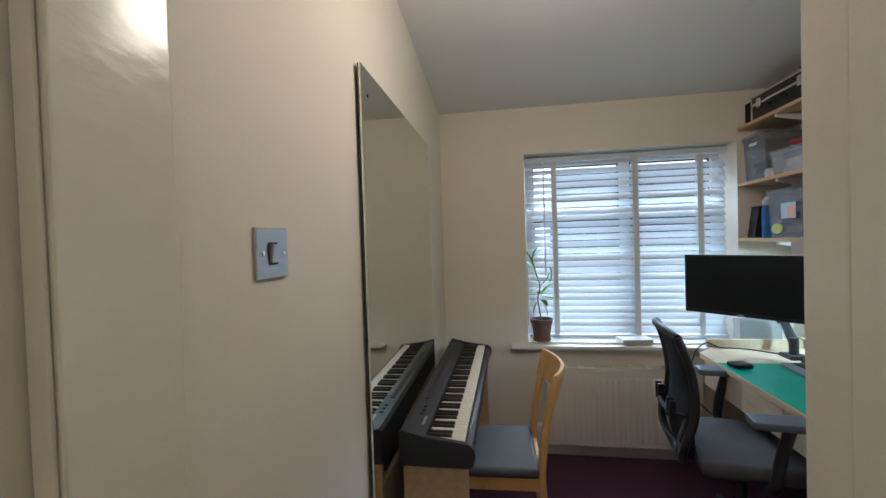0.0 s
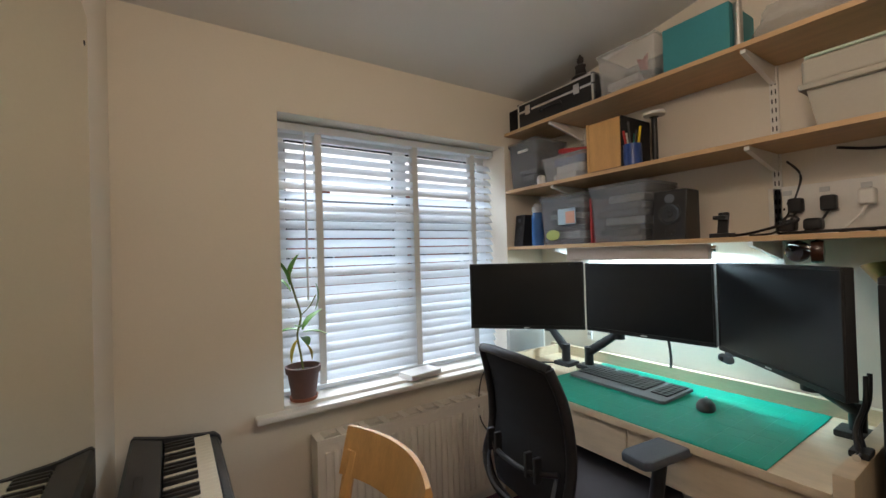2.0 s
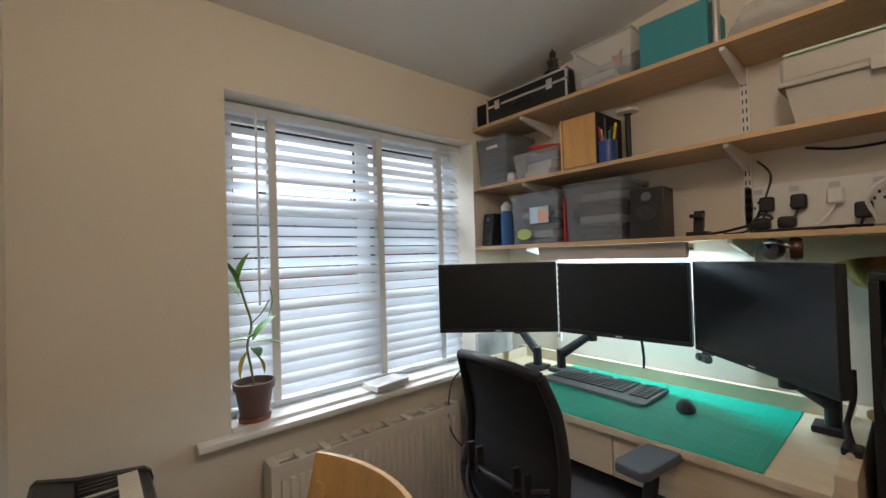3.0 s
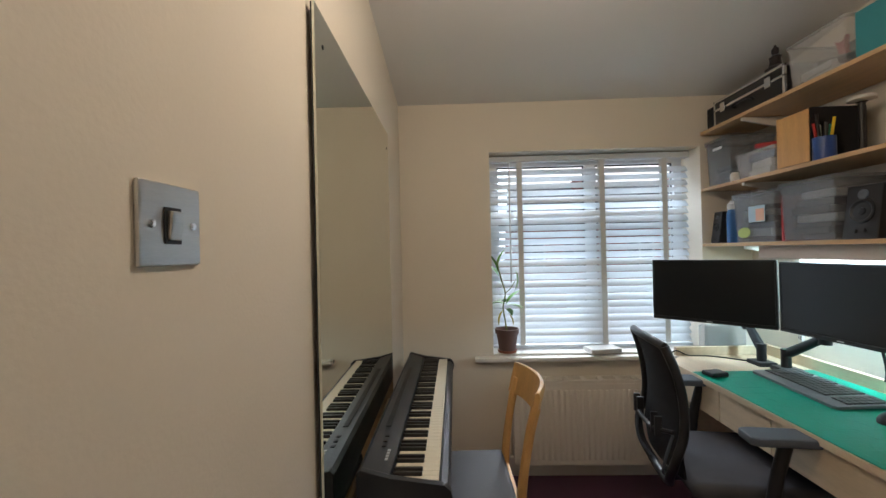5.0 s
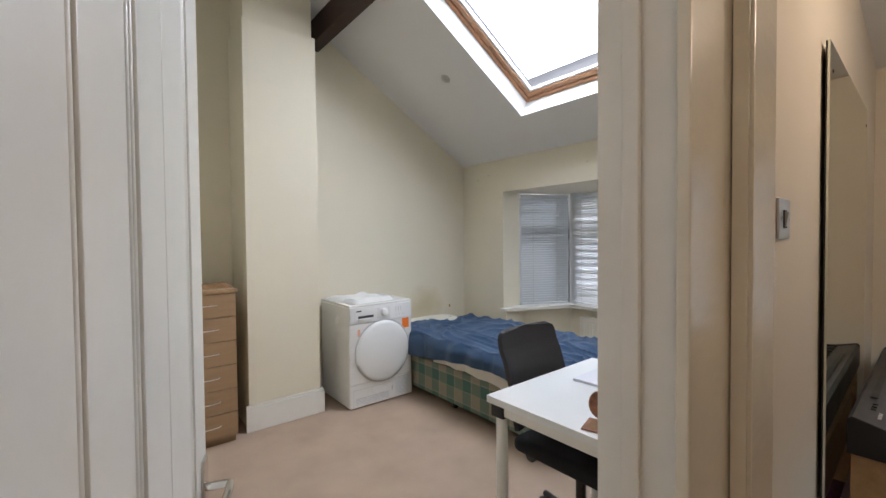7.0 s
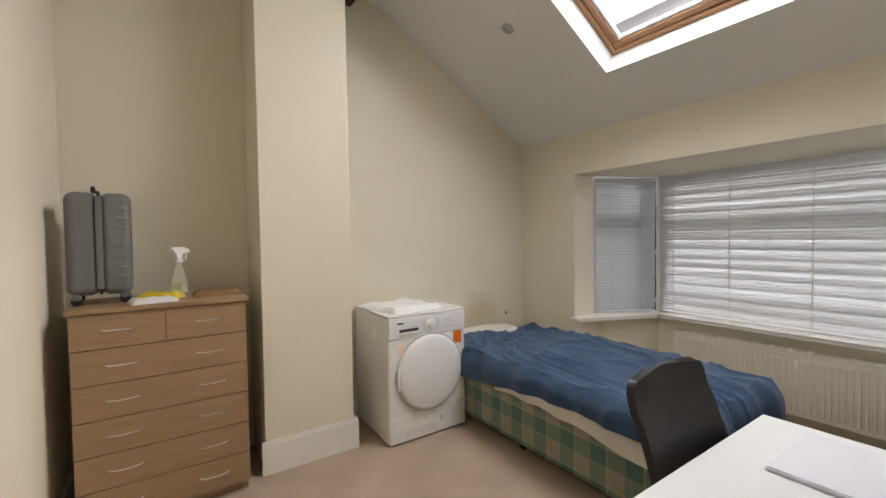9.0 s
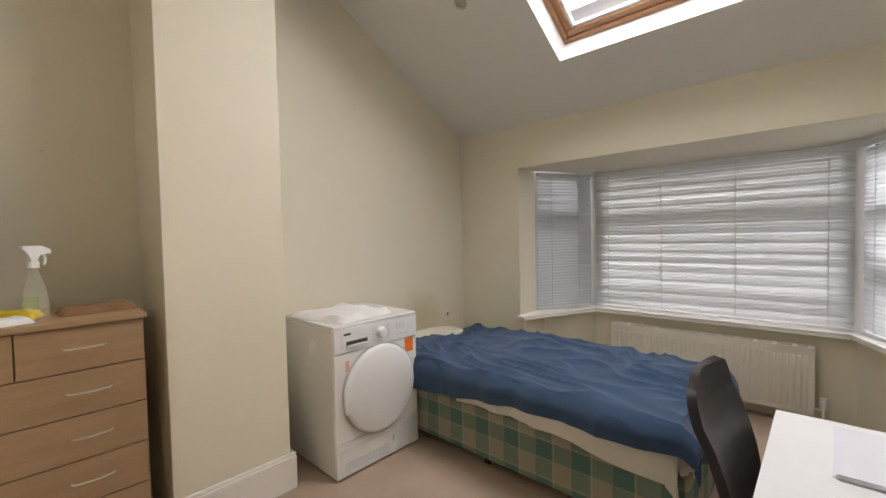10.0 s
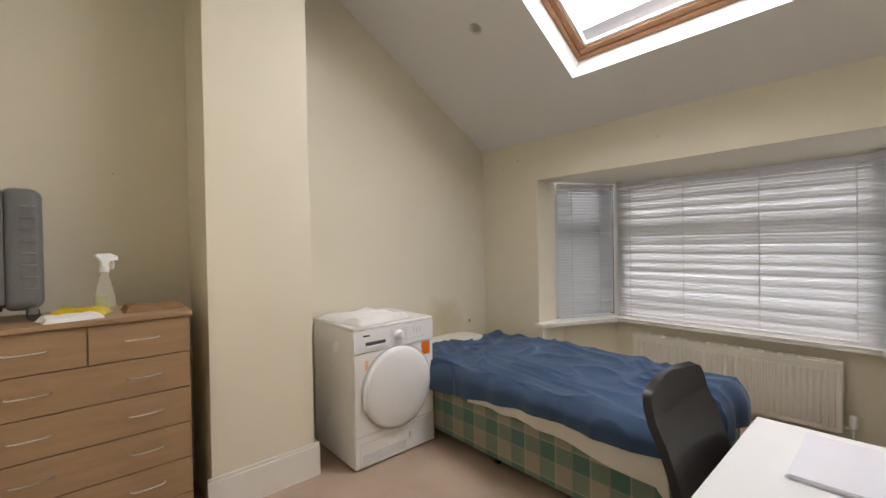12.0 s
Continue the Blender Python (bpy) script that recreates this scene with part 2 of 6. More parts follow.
def tartan():
    m = material("green_tartan_fabric", (0.3, 0.3, 0.2), 0.9, bump=0.4, bscale=400)
    n, l = m.node_tree.nodes, m.node_tree.links
    tc, sep = n.new("ShaderNodeTexCoord"), n.new("ShaderNodeSeparateXYZ")
    l.new(tc.outputs["Object"], sep.inputs[0])

    def band(axis_sum, freq, duty):
        mul, fr, lt = n.new("ShaderNodeMath"), n.new("ShaderNodeMath"), n.new("ShaderNodeMath")
        mul.operation, fr.operation, lt.operation = "MULTIPLY", "FRACT", "LESS_THAN"
        mul.inputs[1].default_value, lt.inputs[1].default_value = freq, duty
        l.new(axis_sum, mul.inputs[0])
        l.new(mul.outputs[0], fr.inputs[0])
        l.new(fr.outputs[0], lt.inputs[0])
        return lt.outputs[0]
    s = n.new("ShaderNodeMath")
    l.new(sep.outputs["X"], s.inputs[0])
    l.new(sep.outputs["Y"], s.inputs[1])
    a, b2 = band(s.outputs[0], 5.2, 0.48), band(sep.outputs["Z"], 5.2, 0.48)
    both = n.new("ShaderNodeMath")
    l.new(a, both.inputs[0])
    l.new(b2, both.inputs[1])
    half = n.new("ShaderNodeMath")
    half.operation = "MULTIPLY"
    half.inputs[1].default_value = 0.5
    l.new(both.outputs[0], half.inputs[0])
    r = n.new("ShaderNodeValToRGB")
    e = r.color_ramp.elements
    e[0].position, e[0].color = 0.2, (0.33, 0.295, 0.215, 1)
    e[1].position, e[1].color = 0.9, (0.085, 0.175, 0.145, 1)
    k = e.new(0.5)
    k.color = (0.18, 0.235, 0.18, 1)
    l.new(half.outputs[0], r.inputs["Fac"])
    # thin pale and dusky yarns across the checks
    col = r.outputs[0]
    for axis, freq, duty, tint, share in ((s.outputs[0], 10.4, 0.07, (0.50, 0.44, 0.33, 1), 0.35), (sep.outputs["Z"], 10.4, 0.07, (0.50, 0.44, 0.33, 1), 0.35),
                                          (s.outputs[0], 5.2, 0.05, (0.10, 0.16, 0.15, 1), 0.5)):
        thin, mx = n.new("ShaderNodeMath"), n.new("ShaderNodeMixRGB")
        thin.operation = "MULTIPLY"
        thin.inputs[1].default_value = share
        l.new(band(axis, freq, duty), thin.inputs[0])
        l.new(thin.outputs[0], mx.inputs["Fac"])
        l.new(col, mx.inputs["Color1"])
        mx.inputs["Color2"].default_value = tint
        col = mx.outputs[0]
    l.new(col, n["Principled BSDF"].inputs["Base Color"])
    return m


M_TARTAN = tartan()


def let_light_through(m, share, col):
    """Thin slats pass a share of the daylight behind them."""
    n, l = m.node_tree.nodes, m.node_tree.links
    t, mix = n.new("ShaderNodeBsdfTranslucent"), n.new("ShaderNodeMixShader")
    t.inputs["Color"].default_value = (*col, 1)
    mix.inputs[0].default_value = share
    l.new(n["Principled BSDF"].outputs[0], mix.inputs[1])
    l.new(t.outputs[0], mix.inputs[2])
    l.new(mix.outputs[0], n["Material Output"].inputs["Surface"])


for m_, a_ in ((M_CLEAR, 0.30), (M_SMOKE, 0.36), (M_FROST, 0.82), (M_LIQ, 0.22), (M_BOTTLE, 0.75)):
    m_.node_tree.nodes["Principled BSDF"].inputs["Alpha"].default_value = a_
    m_.node_tree.nodes["Principled BSDF"].inputs["Transmission Weight"].default_value = 0.0
M_NICKEL = material("satin_nickel", (0.80, 0.79, 0.76), 0.30, metal=1.0, var=0.03, bump=0.0, rvar=0.05)
let_light_through(M_SLAT, 0.22, (0.75, 0.84, 0.9))
let_light_through(M_ALU, 0.24, (0.85, 0.88, 0.92))


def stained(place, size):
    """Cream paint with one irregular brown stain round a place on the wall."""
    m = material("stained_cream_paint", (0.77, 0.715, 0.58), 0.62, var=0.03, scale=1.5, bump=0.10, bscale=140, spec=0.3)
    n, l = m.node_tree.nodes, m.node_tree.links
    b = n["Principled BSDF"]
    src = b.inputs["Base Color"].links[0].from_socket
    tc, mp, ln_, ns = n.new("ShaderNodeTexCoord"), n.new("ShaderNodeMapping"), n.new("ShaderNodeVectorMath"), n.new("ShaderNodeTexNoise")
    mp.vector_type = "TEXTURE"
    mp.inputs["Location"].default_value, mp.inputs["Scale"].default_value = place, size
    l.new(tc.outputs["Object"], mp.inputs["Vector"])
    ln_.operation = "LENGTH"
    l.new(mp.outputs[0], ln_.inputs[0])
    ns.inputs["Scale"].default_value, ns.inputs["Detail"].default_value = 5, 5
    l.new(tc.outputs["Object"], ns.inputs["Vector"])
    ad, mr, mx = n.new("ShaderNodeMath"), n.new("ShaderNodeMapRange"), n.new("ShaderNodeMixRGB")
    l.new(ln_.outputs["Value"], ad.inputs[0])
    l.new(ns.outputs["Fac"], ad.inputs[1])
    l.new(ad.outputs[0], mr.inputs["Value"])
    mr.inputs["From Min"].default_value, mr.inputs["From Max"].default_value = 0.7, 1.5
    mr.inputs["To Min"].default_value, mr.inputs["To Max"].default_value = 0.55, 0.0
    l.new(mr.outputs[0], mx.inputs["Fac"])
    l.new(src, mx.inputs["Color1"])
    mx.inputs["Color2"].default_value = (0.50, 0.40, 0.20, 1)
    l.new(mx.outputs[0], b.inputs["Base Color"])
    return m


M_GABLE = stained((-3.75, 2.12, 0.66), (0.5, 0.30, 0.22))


# ---- building helpers ----
def box(bm, x0, x1, y0, y1, z0, z1, bevel=0.0, seg=2, m=None):
    r = bmesh.ops.create_cube(bm, size=1.0)
    vs = r["verts"]
    for v in vs:
        v.co = Vector(((x0 + x1) / 2 + v.co.x * (x1 - x0), (y0 + y1) / 2 + v.co.y * (y1 - y0), (z0 + z1) / 2 + v.co.z * (z1 - z0)))
    if bevel:
        b = min(bevel, 0.45 * min(x1 - x0, y1 - y0, z1 - z0))
        es = list({e for v in vs for e in v.link_edges})
        vs = list({v for f in bmesh.ops.bevel(bm, geom=es, offset=b, segments=seg, profile=0.5, affect="EDGES")["faces"] for v in f.verts} | {v for v in vs if v.is_valid})
    if m is not None:
        for v in vs:
            v.co = m @ v.co
    return bm


def cube(x0, x1, y0, y1, z0, z1, bevel=0.0, seg=2, m=None):
    return box(bmesh.new(), x0, x1, y0, y1, z0, z1, bevel, seg, m)


def rod(bm, a, b, r, r2=None, n=12, caps=True):
    a, b = Vector(a), Vector(b)
    q = (b - a).to_track_quat("Z", "Y").to_matrix().to_4x4()
    bmesh.ops.create_cone(bm, cap_ends=caps, segments=n, radius1=r, radius2=r if r2 is None else r2, depth=(b - a).length,
                          matrix=Matrix.Translation((a + b) / 2) @ q)
    return bm


def tube(bm, pts, r, n=8):
    """A swept tube along points, rounded by a spline through them."""
    P = [Vector(p) for p in pts]
    path = []
    for i in range(len(P) - 1):
        p0, p1, p2, p3 = P[max(i - 1, 0)], P[i], P[i + 1], P[min(i + 2, len(P) - 1)]
        for k in range(6):
            t = k / 6
            path.append(0.5 * ((2 * p1) + (p2 - p0) * t + (2 * p0 - 5 * p1 + 4 * p2 - p3) * t * t + (3 * p1 - p0 - 3 * p2 + p3) * t ** 3))
    path.append(P[-1])
    rings = []
    for i, p in enumerate(path):
        d = (path[min(i + 1, len(path) - 1)] - path[max(i - 1, 0)]).normalized()
        u = d.cross(Vector((0.13, 0.21, 0.97))).normalized()
        w = d.cross(u)
        rings.append([bm.verts.new(p + r * (math.cos(6.2832 * k / n) * u + math.sin(6.2832 * k / n) * w)) for k in range(n)])
    for a, b in zip(rings, rings[1:]):
        for k in range(n):
            bm.faces.new((a[k], a[(k + 1) % n], b[(k + 1) % n], b[k]))
    bm.faces.new(rings[0][::-1])
    bm.faces.new(rings[-1])
    return bm


def lathe(profile, n=28, bm=None, m=None):
    bm = bm or bmesh.new()
    rings = []
    for r, z in profile:
        rings.append([bm.verts.new((m or Matrix()) @ Vector((r * math.cos(6.28319 * k / n), r * math.sin(6.28319 * k / n), z))) for k in range(n)])
    for a, b in zip(rings, rings[1:]):
        for k in range(n):
            bm.faces.new((a[k], a[(k + 1) % n], b[(k + 1) % n], b[k]))
    if profile[0][0] > 1e-4:
        bm.faces.new(rings[0][::-1])
    if profile[-1][0] > 1e-4:
        bm.faces.new(rings[-1])
    return bm


def prism(poly, z0, z1, bevel=0.0, bm=None, m=None):
    bm = bm or bmesh.new()
    a = [bm.verts.new((x, y, z0)) for x, y in poly]
    b = [bm.verts.new((x, y, z1)) for x, y in poly]
    k = len(poly)
    fs = [bm.faces.new(a[::-1]), bm.faces.new(b)] + [bm.faces.new((a[i], a[(i + 1) % k], b[(i + 1) % k], b[i])) for i in range(k)]
    vs = a + b
    if bevel:
        es = list({e for f in fs for e in f.edges})
        got = bmesh.ops.bevel(bm, geom=es, offset=bevel, segments=2, profile=0.5, affect="EDGES")
        vs = list({v for f in got["faces"] for v in f.verts} | {v for v in vs if v.is_valid})
    if m is not None:
        for v in vs:
            v.co = m @ v.co
    return bm


def finish(ob, bm, mat, smooth=True):
    bmesh.ops.recalc_face_normals(bm, faces=bm.faces)
    bm.to_mesh(ob.data)
    bm.free()
    if mat:
        ob.data.materials.append(mat)
    if smooth:
        ob.data.polygons.foreach_set("use_smooth", [True] * len(ob.data.polygons))
        ob.data.set_sharp_from_angle(angle=radians(38))
        if len(ob.data.polygons) < 400:
            flat = ob.modifiers.new("flat_faces", "WEIGHTED_NORMAL")
            flat.keep_sharp = True
    return ob


def part(name, bm, mat, parent=None, label="", smooth=True):
    ob = new(name, bpy.data.meshes.new(name))
    finish(ob, bm, mat, smooth)
    if parent:
        ob.parent = parent
    if label:
        ob["label"] = label
    return ob


def piece(name, mesh, parent, m=None):
    """An object of its own on a shared mesh."""
    ob = new(name, mesh)
    ob.parent = parent
    if m is not None:
        ob.matrix_basis = m
    return ob


def thing(name, m, label, category, group=""):
    ob = new(name)
    ob.empty_display_size = 0.05
    ob.matrix_basis = m
    return tagged(ob, label, category, group)


def single(name, bm, mat, label, category, group="", m=None):
    ob = part(name, bm, mat)
    if m is not None:
        ob.matrix_basis = m
    return tagged(ob, label, category, group)


def setting(name, bm, mat, label="", category=""):
    return tagged(part(name, bm, mat), label, category, kind="structure")


def wall(width, height, thick, holes=(), m=None):
    """A slab in local x (width) and z (height), thick along +y, with rectangular holes (x0, x1, z0, z1)."""
    xs = sorted({0.0, width, *(h[0] for h in holes), *(h[1] for h in holes)})
    zs = sorted({0.0, height, *(h[2] for h in holes), *(h[3] for h in holes)})
    xs, zs = [x for x in xs if 0 <= x <= width], [z for z in zs if 0 <= z <= height]
    solid = {(i, j) for i in range(len(xs) - 1) for j in range(len(zs) - 1)
             if not any(h[0] < (xs[i] + xs[i + 1]) / 2 < h[1] and h[2] < (zs[j] + zs[j + 1]) / 2 < h[3] for h in holes)}
    bm, made = bmesh.new(), {}

    def v(i, j, k):
        if (i, j, k) not in made:
            made[i, j, k] = bm.verts.new((m or Matrix()) @ Vector((xs[i], k * thick, zs[j])))
        return made[i, j, k]
    for i, j in solid:
        for k in (0, 1):
            bm.faces.new((v(i, j, k), v(i + 1, j, k), v(i + 1, j + 1, k), v(i, j + 1, k)))
        for di, dj, a, b in ((-1, 0, (i, j), (i, j + 1)), (1, 0, (i + 1, j), (i + 1, j + 1)), (0, -1, (i, j), (i + 1, j)), (0, 1, (i, j + 1), (i + 1, j + 1))):
            if (i + di, j + dj) not in solid:
                bm.faces.new((v(*a, 0), v(*b, 0), v(*b, 1), v(*a, 1)))
    return bm


# ---- structure ----
FAC = 2.70                                  # inner face of the facade wall in the bedroom
setting("floor_study", cube(-0.437, 1.68, 0.13, 2.74, -0.1, 0.0), M_PURPLE, "dark purple fitted carpet", "carpet")
setting("floor_landing", cube(-0.58, 1.0, -1.7, 0.13, -0.1, 0.0), M_CARPET, "beige fitted landing carpet", "carpet")
setting("floor_bedroom", cube(-3.75, -0.58, -0.665, 3.6, -0.1, 0.0), M_CARPET, "worn beige fitted bedroom carpet", "carpet")
# facade wall: study window and bay opening
STUDY_WIN = (0.115, 1.385, 0.72, 1.968)
setting("wall_window_study", wall(2.4, 2.5, 0.26, [(STUDY_WIN[0] + 0.5, STUDY_WIN[1] + 0.5, STUDY_WIN[2], STUDY_WIN[3])],
        pose(-0.5, 2.74, 0)), M_STUDY, "warm white painted plaster wall", "wall")
setting("wall_right_study", wall(2.4, 2.8, 0.15, (), pose(1.68, 2.74, 0, 0, 0, -90)), M_STUDY, "warm white painted plaster wall", "wall")
setting("wall_left_study", cube(-0.5075, -0.437, 0.45, 2.74, 0, 2.8), M_STUDY, "warm white painted plaster wall", "wall")
setting("wall_door_study", wall(2.13, 2.8, 0.16, [(0.01, 0.762, -1, 2.02)], pose(-0.437, 0.29, 0)), M_STUDY, "warm white wall round the study door", "wall")
setting("ceiling_study", prism([(0.45, 2.648), (2.74, 2.27), (2.74, 2.37), (0.45, 2.748)], -0.437, 1.68, m=Matrix(((0, 0, 1, 0), (1, 0, 0, 0), (0, 1, 0, 0), (0, 0, 0, 1)))), M_CEIL, "white painted sloping ceiling", "ceiling")
setting("ceiling_landing", cube(-0.447, 1.0, -1.7, 0.29, 2.3, 2.4), M_CEIL, "white painted ceiling", "ceiling")
setting("wall_landing_right", cube(1.0, 1.1, -1.7, 0.29, 0, 2.4), M_STUDY, "warm white landing wall", "wall")
setting("wall_landing_back", cube(-0.447, 1.0, -1.8, -1.7, 0, 2.4), M_STUDY, "warm white landing wall", "wall")
setting("wall_landing_return", cube(0.325, 1.0, 0.13, 0.29, 0, 2.3), M_STUDY, "warm white landing wall", "wall")
# partition between landing and bedroom with its doorway, and on towards the facade
setting("wall_partition_landing", wall(1.97, 4.0, 0.133, [(1.08, 1.85, -1, 2.03)], pose(-0.447, -1.7, 0, 0, 0, 90)), M_CREAM, "cream painted partition wall with doorway", "wall")
setting("wall_right_bedroom", cube(-0.58, -0.508, 0.27, FAC, 0, 3.6), M_CREAM, "cream painted plaster wall", "wall")
setting("wall_rear_bedroom", cube(-3.75, -0.58, -0.765, -0.665, 0, 3.4), M_CREAM, "cream painted plaster wall", "wall")
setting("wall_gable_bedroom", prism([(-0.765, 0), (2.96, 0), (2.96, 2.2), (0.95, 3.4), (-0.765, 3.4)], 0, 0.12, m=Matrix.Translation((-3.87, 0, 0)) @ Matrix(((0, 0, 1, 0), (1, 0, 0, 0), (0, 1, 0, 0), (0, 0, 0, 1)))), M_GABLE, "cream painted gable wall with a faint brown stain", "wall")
BAY0, BAY1, BAYT = -3.13, -0.745, 1.862
setting("wall_window_bedroom", wall(3.37, 2.45, 0.26, [(BAY0 + 3.87, BAY1 + 3.87, -1, BAYT)], pose(-3.87, FAC, 0)), M_CREAM, "cream painted wall with a bay opening", "wall")
# sloping ceiling with the roof window's opening
K = 0.59
ANG = math.atan(K)
SL = math.hypot(1, K)
SKY_V0, SKY_V1 = (FAC - 2.30) * SL, (FAC - 1.12) * SL
slope_m = Matrix.Translation((-3.87, FAC, 2.205)) @ Matrix(((1, 0, 0, 0), (0, math.sin(ANG), -math.cos(ANG), 0), (0, math.cos(ANG), math.sin(ANG), 0), (0, 0, 0, 1)))
SX0, SX1 = -2.545 + 3.87, -1.345 + 3.87
setting("ceiling_slope", wall(3.37, (FAC - 0.93) * SL, 0.20, [(SX0, SX1, SKY_V0, SKY_V1)], slope_m), M_CEIL, "white painted sloping ceiling", "ceiling")
setting("ceiling_flat", cube(-3.87, -0.5, -0.765, 0.93, 3.25, 3.35), M_CEIL, "white painted ceiling", "ceiling")
setting("roof_beam", cube(-3.75, -0.58, 0.86, 0.965, 3.045, 3.25, 0.006), M_BEAM, "dark stained timber purlin", "beam")
# chimney breast
setting("chimney_breast", cube(-3.75, -3.33, 0.232, 0.765, 0, 2.95, 0.006), M_CREAM, "cream painted chimney breast", "chimney breast")
setting("chimney_upper", cube(-3.75, -3.37, 0.25, 0.75, 2.95, 3.25), M_CREAM, "cream painted upper chimney breast", "chimney breast")
# skirting boards
def skirting(name, x0, x1, y0, y1, h=0.15):
    bm = cube(x0, x1, y0, y1, 0, h - 0.02)
    ix, iy = (0.006 if x1 - x0 < 0.05 else 0), (0.006 if y1 - y0 < 0.05 else 0)
    box(bm, x0 + ix, x1 - ix, y0 + iy, y1 - iy, h - 0.02, h, 0.003)
    return setting(name, bm, M_WHITE, "cream gloss skirting board", "skirting board")


skirting("baseboard_chimney", -3.33, -3.308, 0.21, 0.787, 0.19)
skirting("baseboard_chimney_side", -3.75, -3.33, 0.765, 0.787, 0.19)
skirting("baseboard_alcove", -3.75, -3.73, -0.665, 0.232, 0.19)
skirting("baseboard_rear", -3.73, -0.70, -0.665, -0.645, 0.15)
skirting("baseboard_gable", -3.75, -3.73, 0.787, FAC, 0.15)
skirting("baseboard_study_window", -0.437, 1.68, 2.72, 2.74, 0.12)
skirting("baseboard_study_left", -0.437, -0.42, 0.47, 2.72, 0.12)

# study door lining: jambs with stops, glossy cream
def lining(name, parts, label):
    bm = bmesh.new()
    for p in parts:
        box(bm, *p, 0.004)
    return setting(name, bm, M_GLOSS, label, "door frame")


lining("door_frame_study_left", [(-0.447, -0.427, 0.125, 0.445, 0, 2.02), (-0.427, -0.395, 0.302, 0.44, 0, 2.02), (-0.425, -0.401, 0.296, 0.301, 0, 2.02)], "glossy cream painted door jamb with stop")
lining("door_frame_study_right", [(0.325, 0.345, 0.125, 0.505, 0, 2.02), (0.308, 0.325, 0.345, 0.428, 0, 2.02), (0.312, 0.325, 0.432, 0.495, 0, 2.02)], "glossy cream painted door jamb with stop")
lining("door_frame_study_head", [(-0.427, 0.325, 0.13, 0.445, 2.0, 2.02)], "glossy cream painted door head")
# bedroom door lining and architraves
def lining_white(name, parts, label):
    bm = bmesh.new()
    for p in parts:
        box(bm, *p, 0.005)
    return setting(name, bm, M_WHITE, label, "door frame")


lining_white("door_frame_bedroom_right", [(-0.585, -0.445, 0.146, 0.166, 0, 2.03), (-0.535, -0.505, 0.134, 0.146, 0, 2.03)], "white painted door jamb with stop")
lining_white("door_frame_bedroom_left", [(-0.585, -0.445, -0.62, -0.60, 0, 2.03)], "white painted door jamb")
lining_white("door_frame_bedroom_head", [(-0.585, -0.445, -0.60, 0.146, 2.01, 2.03)], "white painted door head")
lining_white("architrave_bedroom_left", [(-0.447, -0.431, -0.68, -0.612, 0, 2.09), (-0.431, -0.423, -0.68, -0.645, 0, 2.09)], "white moulded architrave")
lining_white("architrave_bedroom_right", [(-0.447, -0.432, 0.150, 0.1525, 0, 2.09)], "white architrave edge")

# bay: low walls, sill, soffit
BAYW = [(-3.075, 2.95), (-2.79, 3.42), (-1.115, 3.42), (-0.80, 2.95)]
def strip(a, b, z0, z1, t):
    d = (Vector(b) - Vector(a)).normalized()
    nrm = Vector((-d.y, d.x))
    q = [a, b, tuple(Vector(b) + nrm * t), tuple(Vector(a) + nrm * t)]
    return prism([tuple(p) for p in q], z0, z1)


for i, (px, py) in enumerate((BAYW[1], BAYW[2])):
    setting("bay_corner_post_%d" % (i + 1), lathe([(0.075, 0.64), (0.075, BAYT)], 16, m=Matrix.Translation((px, py + 0.115, 0))), M_UPVC, "white bay corner post", "window post")
for nm, a, b in (("wall_bay_left", BAYW[0], BAYW[1]), ("wall_bay_front", BAYW[1], BAYW[2]), ("wall_bay_right", BAYW[2], BAYW[3])):
    setting(nm, strip(a, b, 0, 0.61, 0.2), M_CREAM, "cream painted low bay wall", "wall")
setting("bay_soffit", prism([(-3.105, 2.96), (-2.85, 3.65), (-1.05, 3.65), (-0.745, 2.96)], BAYT, BAYT + 0.1), M_CREAM, "cream painted bay soffit", "ceiling")
setting("window_sill_bay", prism([(-3.13, 2.64), (-3.05, 2.64), (-2.76, 3.365), (-1.14, 3.365), (-0.86, 2.64), (-0.76, 2.64), (-0.80, 3.0), (-1.08, 3.52), (-2.82, 3.52), (-3.12, 3.0)], 0.61, 0.64, 0.006), M_WHITE, "white gloss bay window sill", "window sill")
setting("wall_bay_end_left", cube(-3.12, -3.06, 2.66, 2.97, 0, 0.61), M_CREAM, "cream painted wall", "wall")
setting("bay_end_post", cube(-0.812, -0.747, 2.705, 2.955, 0.642, BAYT - 0.003, 0.004), M_UPVC, "white window end post", "window post")
setting("wall_bay_end_right", cube(-0.85, -0.745, 2.70, 2.97, 0, 0.61), M_CREAM, "cream painted wall", "wall")


